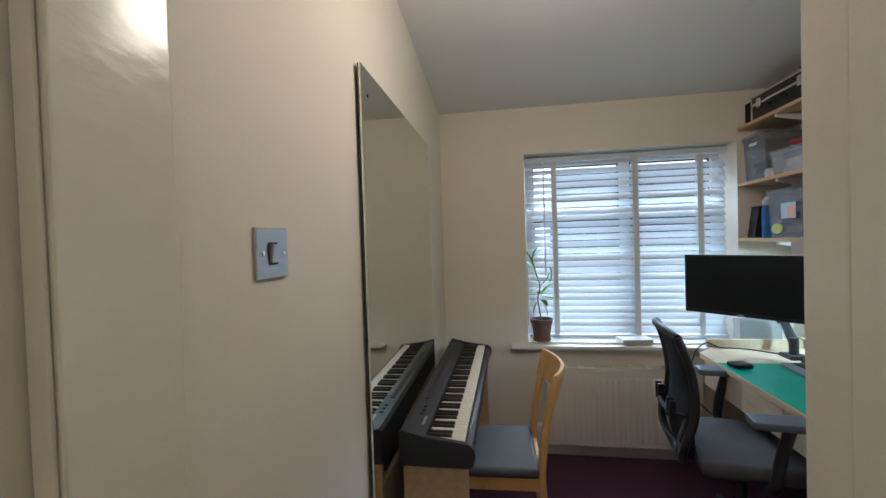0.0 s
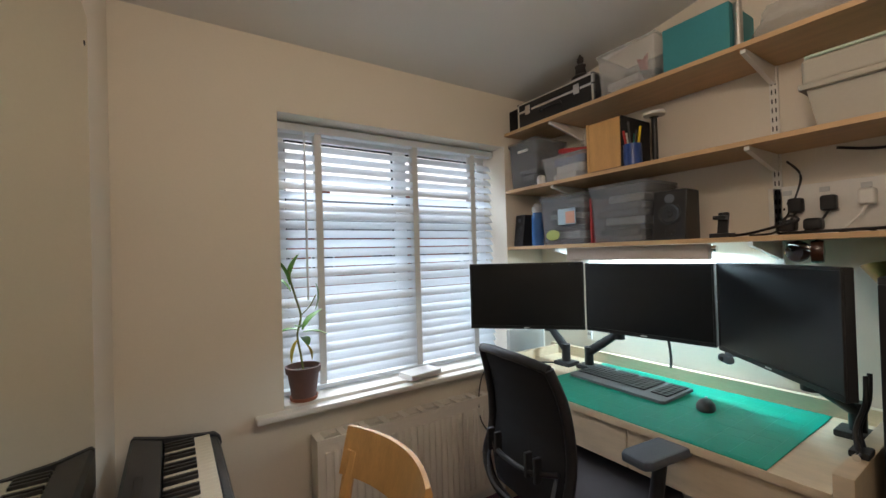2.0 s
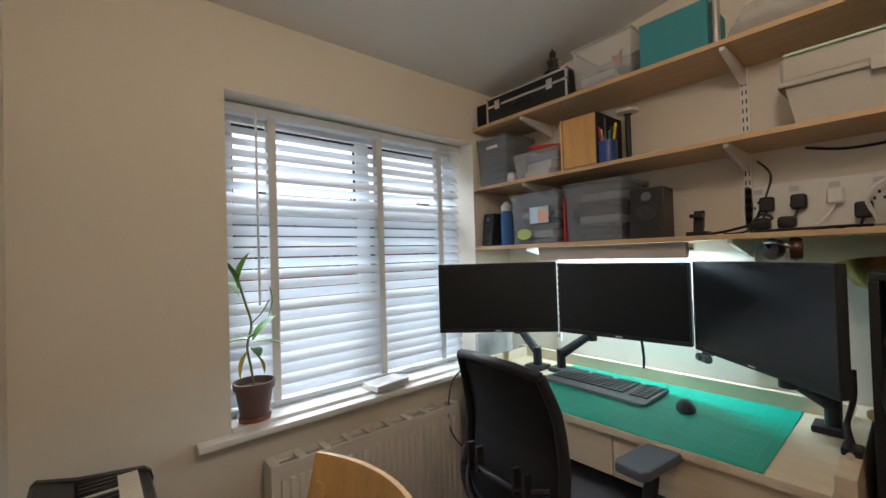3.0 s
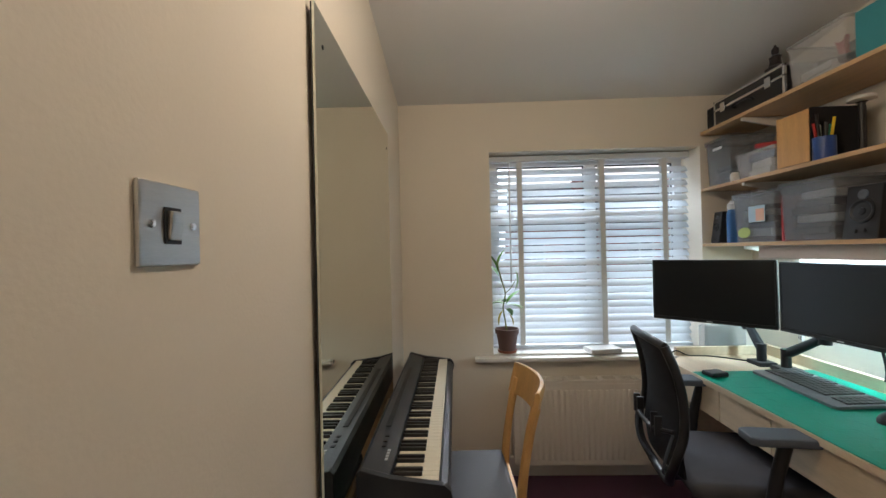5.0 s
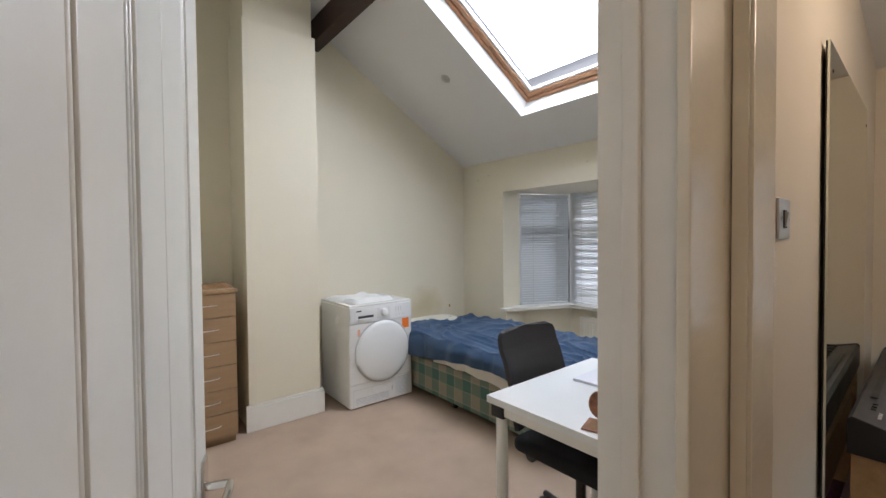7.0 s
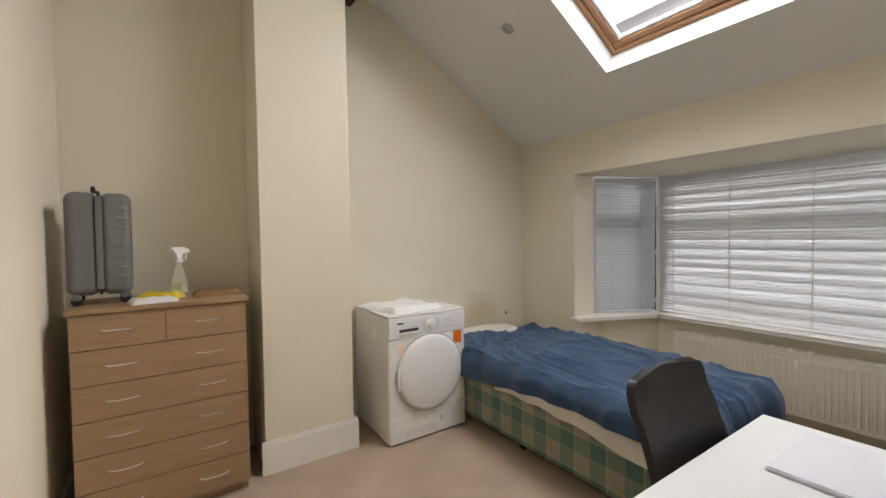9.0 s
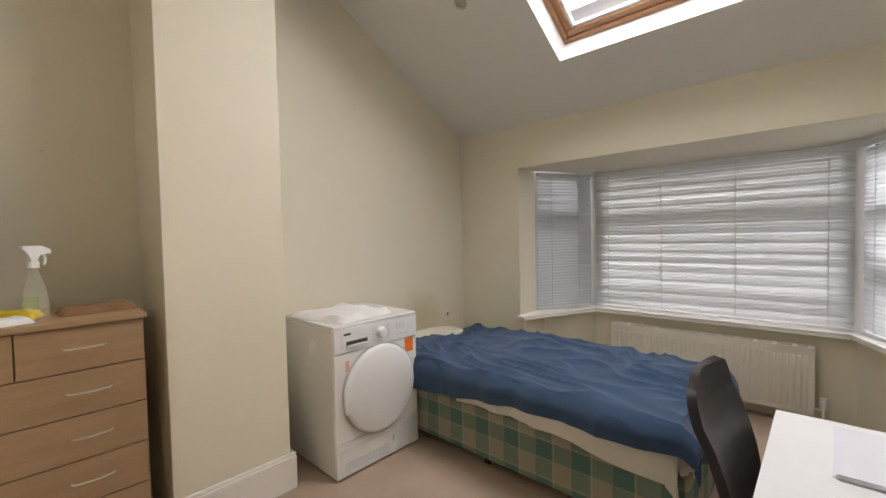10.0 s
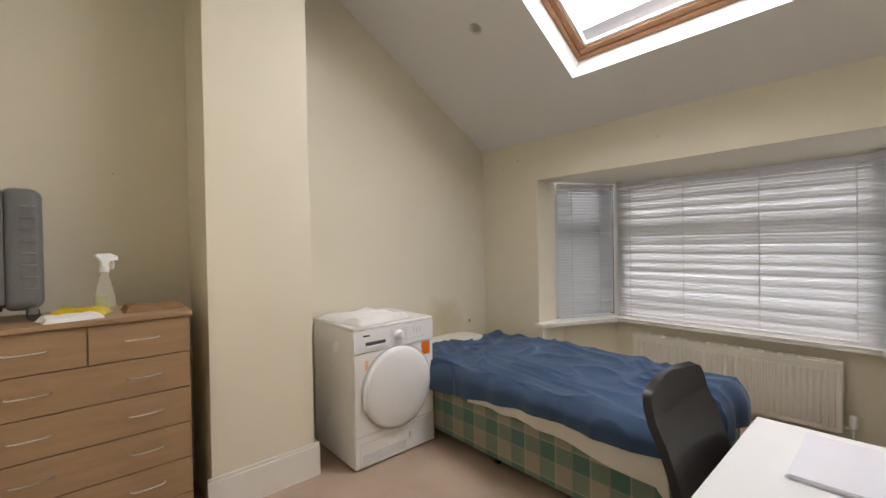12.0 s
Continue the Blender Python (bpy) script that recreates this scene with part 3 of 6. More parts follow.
# bedroom door, open into the room
def panel_door(name, m, label):
    d = thing(name, m, label, "door")
    w, h, t = 0.765, 1.98, 0.04
    for x0, x1 in ((0, 0.158), (0.182, 0.312), (0.358, 0.4785), (0.4805, 0.62), (0.665, w)):
        part("board", cube(x0, x1, -t, 0, 0, h, 0.002), M_WHITE, d)
    for x0, x1 in ((0.158, 0.182), (0.312, 0.358), (0.62, 0.665)):
        part("recess", cube(x0, x1, -t + 0.003, -0.012, 0.0, h), M_WHITE, d)
        n = 2 if x1 - x0 < 0.03 else 3
        for k in range(n):
            x = x0 + (k + 0.5) * (x1 - x0) / n
            part("bead", rod(bmesh.new(), (x, -0.010, 0.01), (x, -0.010, h - 0.01), 0.0068, n=10), M_WHITE, d)
    hnd = part("door_handle", rod(cube(w - 0.062, w - 0.020, 0, 0.008, 0.70, 0.86, 0.003), (w - 0.04, 0.005, 0.79), (w - 0.04, 0.055, 0.79), 0.009), M_CHROME, d, "chrome lever handle")
    part("lever", tube(bmesh.new(), [(w - 0.04, 0.055, 0.79), (w - 0.08, 0.058, 0.792), (w - 0.15, 0.052, 0.788)], 0.009), M_CHROME, hnd)
    return d


panel_door("door_1", pose(-0.59, -0.60, 0.006, 0, 0, 180 - 19) @ Matrix.Diagonal((1, -1, 1, 1)), "white gloss panelled door standing open")


# ---- windows ----
def casement(parent, m, w, h, rows, cols, split=0.68, name="window_frame"):
    """White frame bars and panes in local x (w) and z (h), 6 cm deep along +y. rows: mullion positions; cols: transoms."""
    def bar(nm, *b):
        ob = part(nm, cube(*b, 0.005), M_UPVC, parent)
        ob.matrix_basis = m
        return ob
    bar(name, 0, w, 0, 0.06, 0, 0.055)
    bar(name, 0, w, 0, 0.06, h - 0.055, h)
    bar(name, 0, 0.055, 0, 0.06, 0.055, h - 0.055)
    bar(name, w - 0.055, w, 0, 0.06, 0.055, h - 0.055)
    for x in rows:
        bar("mullion", x - 0.035, x + 0.035, 0.002, 0.058, 0.055, h - 0.055)
    xs = [0.055, *[v for x in rows for v in (x - 0.035, x + 0.035)], w - 0.055]
    for a, b in zip(xs[::2], xs[1::2]):
        for z in cols:
            bar("transom", a, b, 0.004, 0.056, z - 0.035, z + 0.035)
        zs = [0.055, *[v for z in cols for v in (z - 0.035, z + 0.035)], h - 0.055]
        for c, d in zip(zs[::2], zs[1::2]):
            bm = bmesh.new()
            for g in ((a, b, c, c + 0.008), (a, b, d - 0.008, d), (a, a + 0.008, c + 0.008, d - 0.008), (b - 0.008, b, c + 0.008, d - 0.008)):
                box(bm, g[0], g[1], 0.018, 0.028, g[2], g[3])
            part("gasket", bm, M_GASKET, parent).matrix_basis = m
            p = part("pane", cube(a, b, 0.03, 0.036, c, d), M_GLASS, parent)
            p.matrix_basis = m
            p.visible_shadow = False


w1 = tagged(new("window_1"), "white framed study window with top lights", "window", kind="structure")
casement(w1, pose(0.125, 2.925, 0.735), 1.25, 1.228, [0.66], [0.83])
part("window_sill", cube(0.0, 1.40, 2.68, 2.735, 0.695, 0.722, 0.008), M_WHITE, w1, "white gloss sill nosing")
part("window_board", cube(0.117, 1.383, 2.736, 2.985, 0.70, 0.734, 0.003), M_WHITE, w1)
w2 = tagged(new("window_2"), "white framed bay window in three lights", "window", kind="structure")
def edge_pose(a, b, off, z):
    d = Vector(b) - Vector(a)
    ang = math.atan2(d.y, d.x)
    nrm = Vector((-math.sin(ang), math.cos(ang)))
    return Matrix.Translation((a[0] + nrm.x * off, a[1] + nrm.y * off, z)) @ Matrix.Rotation(ang, 4, "Z"), d.length


BAYB = [(-3.07, 2.93), (-2.80, 3.43), (-1.115, 3.43), (-0.83, 2.70)]   # blind line
for i, (cut, tr) in enumerate((([], [0.82]), ([], [0.82]), ([], [0.45, 0.82]))):
    m, ln = edge_pose(BAYB[i], BAYB[i + 1], 0.06, 0.64)
    casement(w2, m @ Matrix.Translation((0.0, 0.03, 0)), ln, 1.215, cut, tr)

w3 = tagged(new("window_3"), "pine framed roof window in a white lined shaft", "roof window", kind="structure")
def roof_bar(nm, u0, u1, v0, v1, d0, d1, mat, bev=0.006):
    ob = part(nm, cube(u0, u1, d0, d1, v0, v1, bev), mat, w3)
    ob.matrix_basis = slope_m
    return ob


for d0, d1, i0, wd, nm in ((0.15, 0.21, 0.0, 0.035, "window_frame"), (0.165, 0.225, 0.035, 0.04, "sash")):
    u0, u1, v0, v1 = SX0 + i0, SX1 - i0, SKY_V0 + i0, SKY_V1 - i0
    roof_bar(nm, u0, u1, v0, v0 + wd, d0, d1, M_PINE)
    roof_bar(nm, u0, u1, v1 - wd, v1, d0, d1, M_PINE)
    roof_bar(nm, u0, u0 + wd, v0 + wd, v1 - wd, d0 + 0.002, d1, M_PINE)
    roof_bar(nm, u1 - wd, u1, v0 + wd, v1 - wd, d0 + 0.002, d1, M_PINE)
i0 = 0.075
for a in ((SX0 + i0, SX1 - i0, SKY_V0 + i0, SKY_V0 + i0 + 0.018), (SX0 + i0, SX0 + i0 + 0.018, SKY_V0 + i0 + 0.018, SKY_V1 - i0), (SX1 - i0 - 0.018, SX1 - i0, SKY_V0 + i0 + 0.018, SKY_V1 - i0)):
    roof_bar("glazing_bead", *a, 0.180, 0.21, M_UPVC, 0.003)
roof_bar("ventilation_flap", SX0 + i0, SX1 - i0, SKY_V1 - i0 - 0.07, SKY_V1 - i0 - 0.002, 0.16, 0.21, M_GREYPL)
g = roof_bar("pane", SX0 + i0, SX1 - i0, SKY_V0 + i0, SKY_V1 - i0, 0.21, 0.216, M_GLASS, 0)
g.visible_shadow = False


# ---- blinds ----
def blind(name, m, w, h, pitch, depth, thick, tilt, tapes, mat, label, tape_w, group="", wand=None):
    b = thing(name, m, label, "blind", group)
    part("head_rail", cube(0, w, -depth / 2 - 0.004, depth / 2, h - 0.035, h, 0.003), mat, b)
    n = int((h - 0.075) / pitch)
    bm, k = bmesh.new(), 5
    rows = []
    for i in range(k):
        f = i / (k - 1) - 0.5
        rows.append([bm.verts.new((x, f * depth, (0.0028 if depth > 0.04 else 0.0055) * (1 - 4 * f * f) * depth / 0.05)) for x in (0.004, w - 0.004)])
    for a, c in zip(rows, rows[1:]):
        bm.faces.new((a[0], a[1], c[1], c[0]))
    got = bmesh.ops.solidify(bm, geom=list(bm.faces), thickness=thick)
    me = bpy.data.meshes.new("slat")
    bmesh.ops.recalc_face_normals(bm, faces=bm.faces)
    bm.to_mesh(me)
    bm.free()
    me.materials.append(mat)
    rnd = random.Random(len(name) + n)
    for i in range(n):
        piece("slat", me, b, pose(0, 0, 0.035 + pitch * (i + 0.4), tilt + (rnd.uniform(-0.8, 0.8) if depth > 0.04 else 0), rnd.uniform(-0.04, 0.04) if depth > 0.04 else 0, 0))
    part("bottom_rail", cube(0.002, w - 0.002, -depth * 0.48, depth * 0.48, 0.004, 0.022, 0.004), mat, b)
    for x in tapes:
        for s in (-1, 1):
            y = s * (depth / 2 * abs(math.cos(radians(tilt))) + 0.002)
            part("ladder_tape", cube(x - tape_w / 2, x + tape_w / 2, y - 0.0006, y + 0.0006, 0.02, h - 0.035), M_TAPE, b)
    if wand:
        part("wand", rod(bmesh.new(), (wand, -depth / 2 - 0.02, h - 0.03), (wand, -depth / 2 - 0.025, h - 0.80), 0.005, n=8), M_PLASTIC, b)
    return b


blind("venetian_blind", pose(0.125, 2.865, 0.738), 1.25, 1.222, 0.0445, 0.05, 0.0028, 51, (0.19, 0.71, 1.10), M_SLAT, "white wooden venetian blind with slats half open", 0.032, wand=0.12)
for i, tp in enumerate(((0.14, 0.42), (0.12, 0.55, 1.05, 1.55), (0.12, 0.62))):
    m, ln = edge_pose(BAYB[i], BAYB[i + 1], 0.03, 0.643)
    blind("venetian_blind", m, ln - 0.008, 1.20, 0.0255, 0.0275, 0.0008, 70, tp, M_ALU, "white aluminium venetian blind almost closed", 0.006, "bay window blinds")


# ---- radiators ----
def radiator(m, w, h, label, pitch, valve):
    r = thing("radiator", m, label, "radiator", "radiators")
    bm = cube(0, w, -0.012, 0.0, 0.012, h - 0.02, 0.004)
    n = int((w - 0.04) / pitch)
    for i in range(n):
        x = 0.02 + (i + 0.5) * (w - 0.04) / n
        if i == 0:
            rib = part("rib", cube(-pitch * 0.31, pitch * 0.31, -0.021, -0.0115, 0.045, h - 0.055, 0.006, 2), M_RAD, r)
            rib.matrix_basis = pose(x, 0, 0)
        else:
            piece("rib", rib.data, r, pose(x, 0, 0))
    part("front_panel", bm, M_RAD, r)
    part("back_panel", cube(0, w, 0.06, 0.075, 0.012, h - 0.02, 0.004), M_RAD, r)
    part("side_cover", cube(-0.006, 0.0, -0.014, 0.076, 0.02, h, 0.002), M_RAD, r)
    part("side_cover", cube(w, w + 0.006, -0.014, 0.076, 0.02, h, 0.002), M_RAD, r)
    g = bmesh.new()
    for y in (-0.014, 0.07):
        box(g, 0, w, y, y + 0.008, h - 0.02, h, 0.002)
    k = int(w / 0.10)
    for i in range(k + 1):
        x = min(w - 0.028, i * w / k)
        box(g, x, x + 0.028, -0.006, 0.07, h - 0.008, h - 0.002)
    part("top_grille", g, M_RAD, r)
    b = bmesh.new()
    for x in (0.15, w - 0.15):
        box(b, x - 0.02, x + 0.02, 0.075, 0.10, 0.1, h - 0.1)
    part("wall_bracket", b, M_STEEL, r)
    x = w + 0.05 if valve > 0 else -0.05
    v = rod(rod(bmesh.new(), (x, 0.03, -m.translation.z), (x, 0.03, 0.06), 0.0075), (x, 0.03, 0.045), (x - 0.05 * valve, 0.03, 0.045), 0.010)
    part("pipe", v, M_WHITE, r)
    part("valve", lathe([(0.014, 0.05), (0.021, 0.06), (0.022, 0.10), (0.018, 0.125), (0.0, 0.128)], 16, m=Matrix.Translation((x, 0.03, 0))), M_PLASTIC, r)
    return r


radiator(pose(0.22, 2.64, 0.095), 0.90, 0.505, "cream enamelled ribbed panel radiator below the window", 0.033, -1)
radiator(pose(-2.60, 3.315, 0.085), 1.285, 0.45, "cream enamelled ribbed panel radiator in the bay", 0.033, 1)

# ---- study: mirror and switch ----
mir = thing("wall_mirror", pose(-0.4265, 1.163, 0.42, 0, 0, 0.55), "tall frameless wall mirror held by clips", "mirror")
part("glass", cube(0.004, 0.010, 0, 1.09, 0, 1.535), M_MIRROR, mir, smooth=False)
part("backing", cube(0.0, 0.004, 0.001, 1.089, 0.001, 1.534), M_BLACK, mir)
for y in (0.06, 1.045):
    for z in (0.05, 1.455):
        part("clip", lathe([(0.006, 0.0), (0.006, 0.001), (0.004, 0.0015), (0.0, 0.0015)], 12, m=Matrix.Translation((0.010, y, z)) @ pose(0, 0, 0, 0, 90, 0)), M_BLACK, mir, "dark mirror screw")
sw = thing("light_switch", pose(-0.437, 0.697, 1.407) @ Matrix.Diagonal((1, 1.14, 1.05, 1)), "brushed steel light switch with a dark rocker", "light switch")
part("plate", cube(0, 0.007, -0.045, 0.045, -0.045, 0.045, 0.003), M_STEEL, sw)
part("rocker_surround", cube(0.006, 0.009, -0.013, 0.011, -0.021, 0.019, 0.001), M_BLACK, sw)
part("rocker", cube(-0.004, 0.004, -0.009, 0.009, -0.016, 0.016, 0.002, m=pose(0.010, -0.001, -0.001, 0, 8, 0)), M_STEEL, sw)
for y in (-0.03, 0.03):
    part("screw", lathe([(0.0045, 0), (0.0045, 0.002), (0.0, 0.0025)], 12, m=Matrix.Translation((0.007, y, 0)) @ pose(0, 0, 0, 0, 90, 0)), M_CHROME, sw)

# ---- study: piano, its stand, the chair ----
pi = thing("digital_piano", pose(-0.388, 1.335, 0.0) @ Matrix.Diagonal((0.92, 0.985, 1, 1)), "black digital piano with full keyboard on a wooden stand", "piano")
PL = 1.32
sec = [(0.0, 0.66), (0.0, 0.765), (0.012, 0.776), (0.095, 0.752), (0.10, 0.725), (0.245, 0.725), (0.25, 0.728), (0.27, 0.722), (0.278, 0.705), (0.27, 0.668), (0.26, 0.66)]
upr = Matrix(((1, 0, 0, 0), (0, 0, 1, 0), (0, 1, 0, 0), (0, 0, 0, 1)))
part("case", prism(sec, 0.022, PL - 0.022, m=upr), M_PIANO, pi)
cheek = [(0.0, 0.655), (0.0, 0.768), (0.012, 0.780), (0.10, 0.757), (0.262, 0.738), (0.28, 0.722), (0.285, 0.700), (0.275, 0.664), (0.26, 0.655)]
part("end_cheek", prism(cheek, 0.0, 0.022, 0.003, m=upr), M_PIANO, pi)
part("end_cheek", prism(cheek, PL - 0.022, PL, 0.003, m=upr), M_PIANO, pi)
part("control_strip", cube(0.035, 0.055, 0.30, 1.0, 0.7705, 0.7735, 0.001, m=pose(0, 0, 0.001, 0, 0, 0)), M_BLACK, pi)
logo = bmesh.new()
for i in range(4):
    box(logo, 0.068, 0.078, 0.09 + i * 0.018, 0.102 + i * 0.018, 0.7615, 0.7632)
part("maker_mark", logo, M_GREYPL, pi)
for i in range(3):
    part("button", cube(0.045, 0.060, 0.16 + 0.035 * i, 0.175 + 0.035 * i, 0.7665, 0.7705, 0.002), M_BLACK, pi)
kw = (PL - 0.05) / 52
wk = part("white_key", cube(0.103, 0.243, 0.0004, kw - 0.0006, 0.727, 0.740, 0.0012, 1), M_IVORY, pi)
bk = part("black_key", cube(0.101, 0.192, -0.0055, 0.0055, 0.738, 0.7505, 0.0018, 1), M_EBONY, pi)
wk.matrix_basis = pose(0, 0.025, 0)
bk.matrix_basis = pose(0, 0.025 + kw, 0)
for i in range(1, 52):
    piece("white_key", wk.data, pi, pose(0, 0.025 + i * kw, 0))
    if (i - 1) % 7 not in (1, 4) and i < 51:
        piece("black_key", bk.data, pi, pose(0, 0.025 + (i + 1) * kw, 0))
st = thing("piano_stand", pose(-0.38, 1.355, 0.0), "light wooden piano stand with solid side panels", "piano stand")
for y in (0.0, 1.25):
    p = part("side_panel", cube(0, 0.225, y, y + 0.02, 0.0, 0.655, 0.002), M_OAK, st)
    if y == 0:
        part("bolt", lathe([(0.007, 0), (0.007, 0.003), (0, 0.003)], 10, m=Matrix.Translation((0.085, 0, 0.39)) @ pose(0, 0, 0, 90, 0, 0)), M_BLACK, p)
part("back_board", cube(0.02, 0.036, 0.0205, 1.2495, 0.30, 0.52, 0.002), M_OAK, st)

ch = thing("dining_chair", pose(-0.09, 1.875, 0, 0, 0, 2), "light beech dining chair with a slate padded seat", "chair")
for y in (-0.18, 0.18):
    part("rear_leg", tube(bmesh.new(), [(0.235, y, 0.0), (0.205, y, 0.25), (0.195, y, 0.46), (0.225, y, 0.68), (0.255, y, 0.80)], 0.0175, 8), M_BEECH, ch)
    part("front_leg", rod(bmesh.new(), (-0.19, y * 1.05, 0), (-0.19, y * 1.05, 0.43), 0.014, 0.02, 10), M_BEECH, ch)
    part("side_rail", cube(-0.18, 0.205, y - 0.011, y + 0.011, 0.375, 0.43, 0.004), M_BEECH, ch)
    part("stretcher", cube(-0.18, 0.215, y - 0.009, y + 0.009, 0.17, 0.20, 0.004), M_BEECH, ch)
part("front_rail", cube(-0.20, -0.178, -0.17, 0.17, 0.375, 0.43, 0.004), M_BEECH, ch)
part("rear_rail", cube(0.185, 0.207, -0.165, 0.165, 0.375, 0.43, 0.004), M_BEECH, ch)
bm = bmesh.new()
box(bm, -0.215, 0.185, -0.205, 0.205, 0.43, 0.475, 0.018, 3)
part("seat", bm, M_SEAT, ch, "slate padded seat")
# curved top rail
bm = bmesh.new()
rings = []
for i in range(17):
    f = i / 8 - 1
    x, y = 0.30 - 0.055 * f * f, f * 0.205
    rings.append([bm.verts.new((x + a, y, z)) for a, z in ((-0.027, 0.735), (-0.009, 0.731), (0.022, 0.845), (0.016, 0.862), (0.004, 0.862))])
for a, c in zip(rings, rings[1:]):
    for k in range(5):
        bm.faces.new((a[k], a[(k + 1) % 5], c[(k + 1) % 5], c[k]))
bm.faces.new(rings[0])
bm.faces.new(rings[-1][::-1])
part("top_rail", bm, M_BEECH, ch)


# ---- study: desk, mat, screens ----
dk = thing("study_desk", pose(0, 0, 0), "pale ash desk with drawers and a raised back edge", "desk")
part("desktop", prism([(1.05, 1.26), (1.655, 1.26), (1.655, 2.66), (1.22, 2.66), (1.05, 2.49)], 0.715, 0.742, 0.002), M_DESK, dk)
part("back_edge", cube(1.64, 1.668, 1.20, 2.66, 0.742, 0.797, 0.002), M_DESK, dk)
part("window_edge", cube(1.14, 1.64, 2.60, 2.625, 0.742, 0.79, 0.002), M_DESK, dk)
part("side_panel", cube(1.035, 1.66, 1.215, 1.255, 0, 0.80, 0.003), M_DESK, dk)
part("side_panel", cube(1.24, 1.66, 2.63, 2.655, 0, 0.714, 0.003), M_DESK, dk)
for y0, y1 in ((1.262, 1.80), (1.804, 2.10), (2.104, 2.46)):
    part("drawer_front", cube(1.062, 1.080, y0, y1, 0.575, 0.712, 0.002), M_DESK, dk)
part("drawer_box", cube(1.08, 1.60, 1.27, 2.40, 0.58, 0.710), M_DESK, dk)

mt = thing("cutting_mat", pose(0, 0, 0.7425), "green cutting mat lying on the desk", "cutting mat")
part("sheet", cube(1.053, 1.635, 1.39, 2.29, 0, 0.003, 0.001), M_MAT, mt)
ln = bmesh.new()
for i in range(9):
    box(ln, 1.08 + 0.065 * i, 1.0807 + 0.065 * i, 1.42, 2.26, 0.003, 0.0033)
for i in range(13):
    box(ln, 1.08, 1.60, 1.42 + 0.07 * i, 1.4207 + 0.07 * i, 0.003, 0.0033)
part("printed_grid", ln, M_MATLINE, mt)


def monitor(a, b, z0, z1, label):
    a, b = Vector(a), Vector(b)
    w = (b - a).length
    ang = math.degrees(math.atan2(b.y - a.y, b.x - a.x))
    mo = thing("monitor", pose(a.x, a.y, z0, 0, 0, ang), label, "monitor", "desk monitors")
    h = z1 - z0
    part("housing", cube(0, w, 0.004, 0.03, 0, h, 0.004), M_BLACK, mo)
    part("rear_bulge", cube(w * 0.2, w * 0.8, 0.03, 0.055, h * 0.15, h * 0.85, 0.015), M_BLACK, mo)
    part("screen", cube(0.009, w - 0.009, 0.0, 0.0035, 0.018, h - 0.009), M_SCREEN, mo)
    bz = bmesh.new()
    for q in ((0, w, 0, 0.017), (0, w, h - 0.008, h), (0, 0.008, 0.017, h - 0.008), (w - 0.008, w, 0.017, h - 0.008)):
        box(bz, q[0], q[1], -0.003, 0.004, q[2], q[3], 0.0015, 1)
    part("bezel", bz, M_BLACK, mo)
    part("maker_mark", cube(w / 2 - 0.015, w / 2 + 0.015, -0.0036, -0.003, 0.006, 0.011), M_GREYPL, mo)
    return mo


monitor((1.058, 2.68), (1.450, 2.258), 0.948, 1.288, "black flat monitor turned off beside the window")
monitor((1.456, 2.252), (1.508, 1.692), 0.948, 1.280, "black flat monitor turned off in the middle")
monitor((1.503, 1.680), (1.135, 1.245), 0.945, 1.285, "black flat monitor turned off at the desk's end")


def arm(base, elbow, head, label):
    a = thing("screen_stand", pose(base[0], base[1], 0.742), label, "screen stand", "screen stands")
    o = Vector((base[0], base[1], 0.742))
    part("clamp", cube(-0.045, 0.045, -0.05, 0.05, 0.0, 0.022, 0.006), M_BLACK, a)
    part("post", rod(bmesh.new(), (0, 0, 0.02), (0, 0, 0.11), 0.022, n=16), M_BLACK, a)
    e, h = Vector(elbow) - o, Vector(head) - o
    for nm, p, q, r in (("lower_arm", Vector((0, 0, 0.085)), e, 0.024), ("upper_arm", e, h, 0.02)):
        part(nm, rod(bmesh.new(), p, q, r, r * 0.8, 12), M_BLACK, a)
    part("joint", rod(bmesh.new(), e - Vector((0, 0, 0.03)), e + Vector((0, 0, 0.03)), 0.027, n=16), M_BLACK, a)
    part("mount_plate", cube(-0.05, 0.05, -0.05, 0.05, -0.05, 0.05, 0.01, m=Matrix.Translation(h)), M_BLACK, a)
    return a


arm((1.47, 2.40), (1.50, 2.54, 0.93), (1.345, 2.54, 1.08), "black gas spring monitor arm clamped to the desk")
arm((1.50, 2.28), (1.58, 2.16, 0.93), (1.55, 1.99, 1.08), "black gas spring monitor arm clamped to the desk")
arm((1.50, 1.30), (1.46, 1.40, 0.90), (1.40, 1.435, 1.08), "black monitor arm behind the end screen")
clip = thing("headphone_clamp", pose(1.20, 1.235, 0.80), "black wire clamp bracket at the desk end", "clamp")
part("jaw", cube(-0.03, 0.03, -0.02, 0.02, 0.0, 0.018, 0.004), M_BLACK, clip)
for k in (-0.02, 0.02):
    part("arm_bar", tube(bmesh.new(), [(k, 0, 0.015), (k + 0.02, 0.01, 0.06), (k + 0.07, 0.0, 0.12), (k + 0.09, 0, 0.19)], 0.006), M_BLACK, clip)
part("knob", rod(bmesh.new(), (-0.05, 0, 0.009), (-0.03, 0, 0.009), 0.009), M_CHROME, clip)


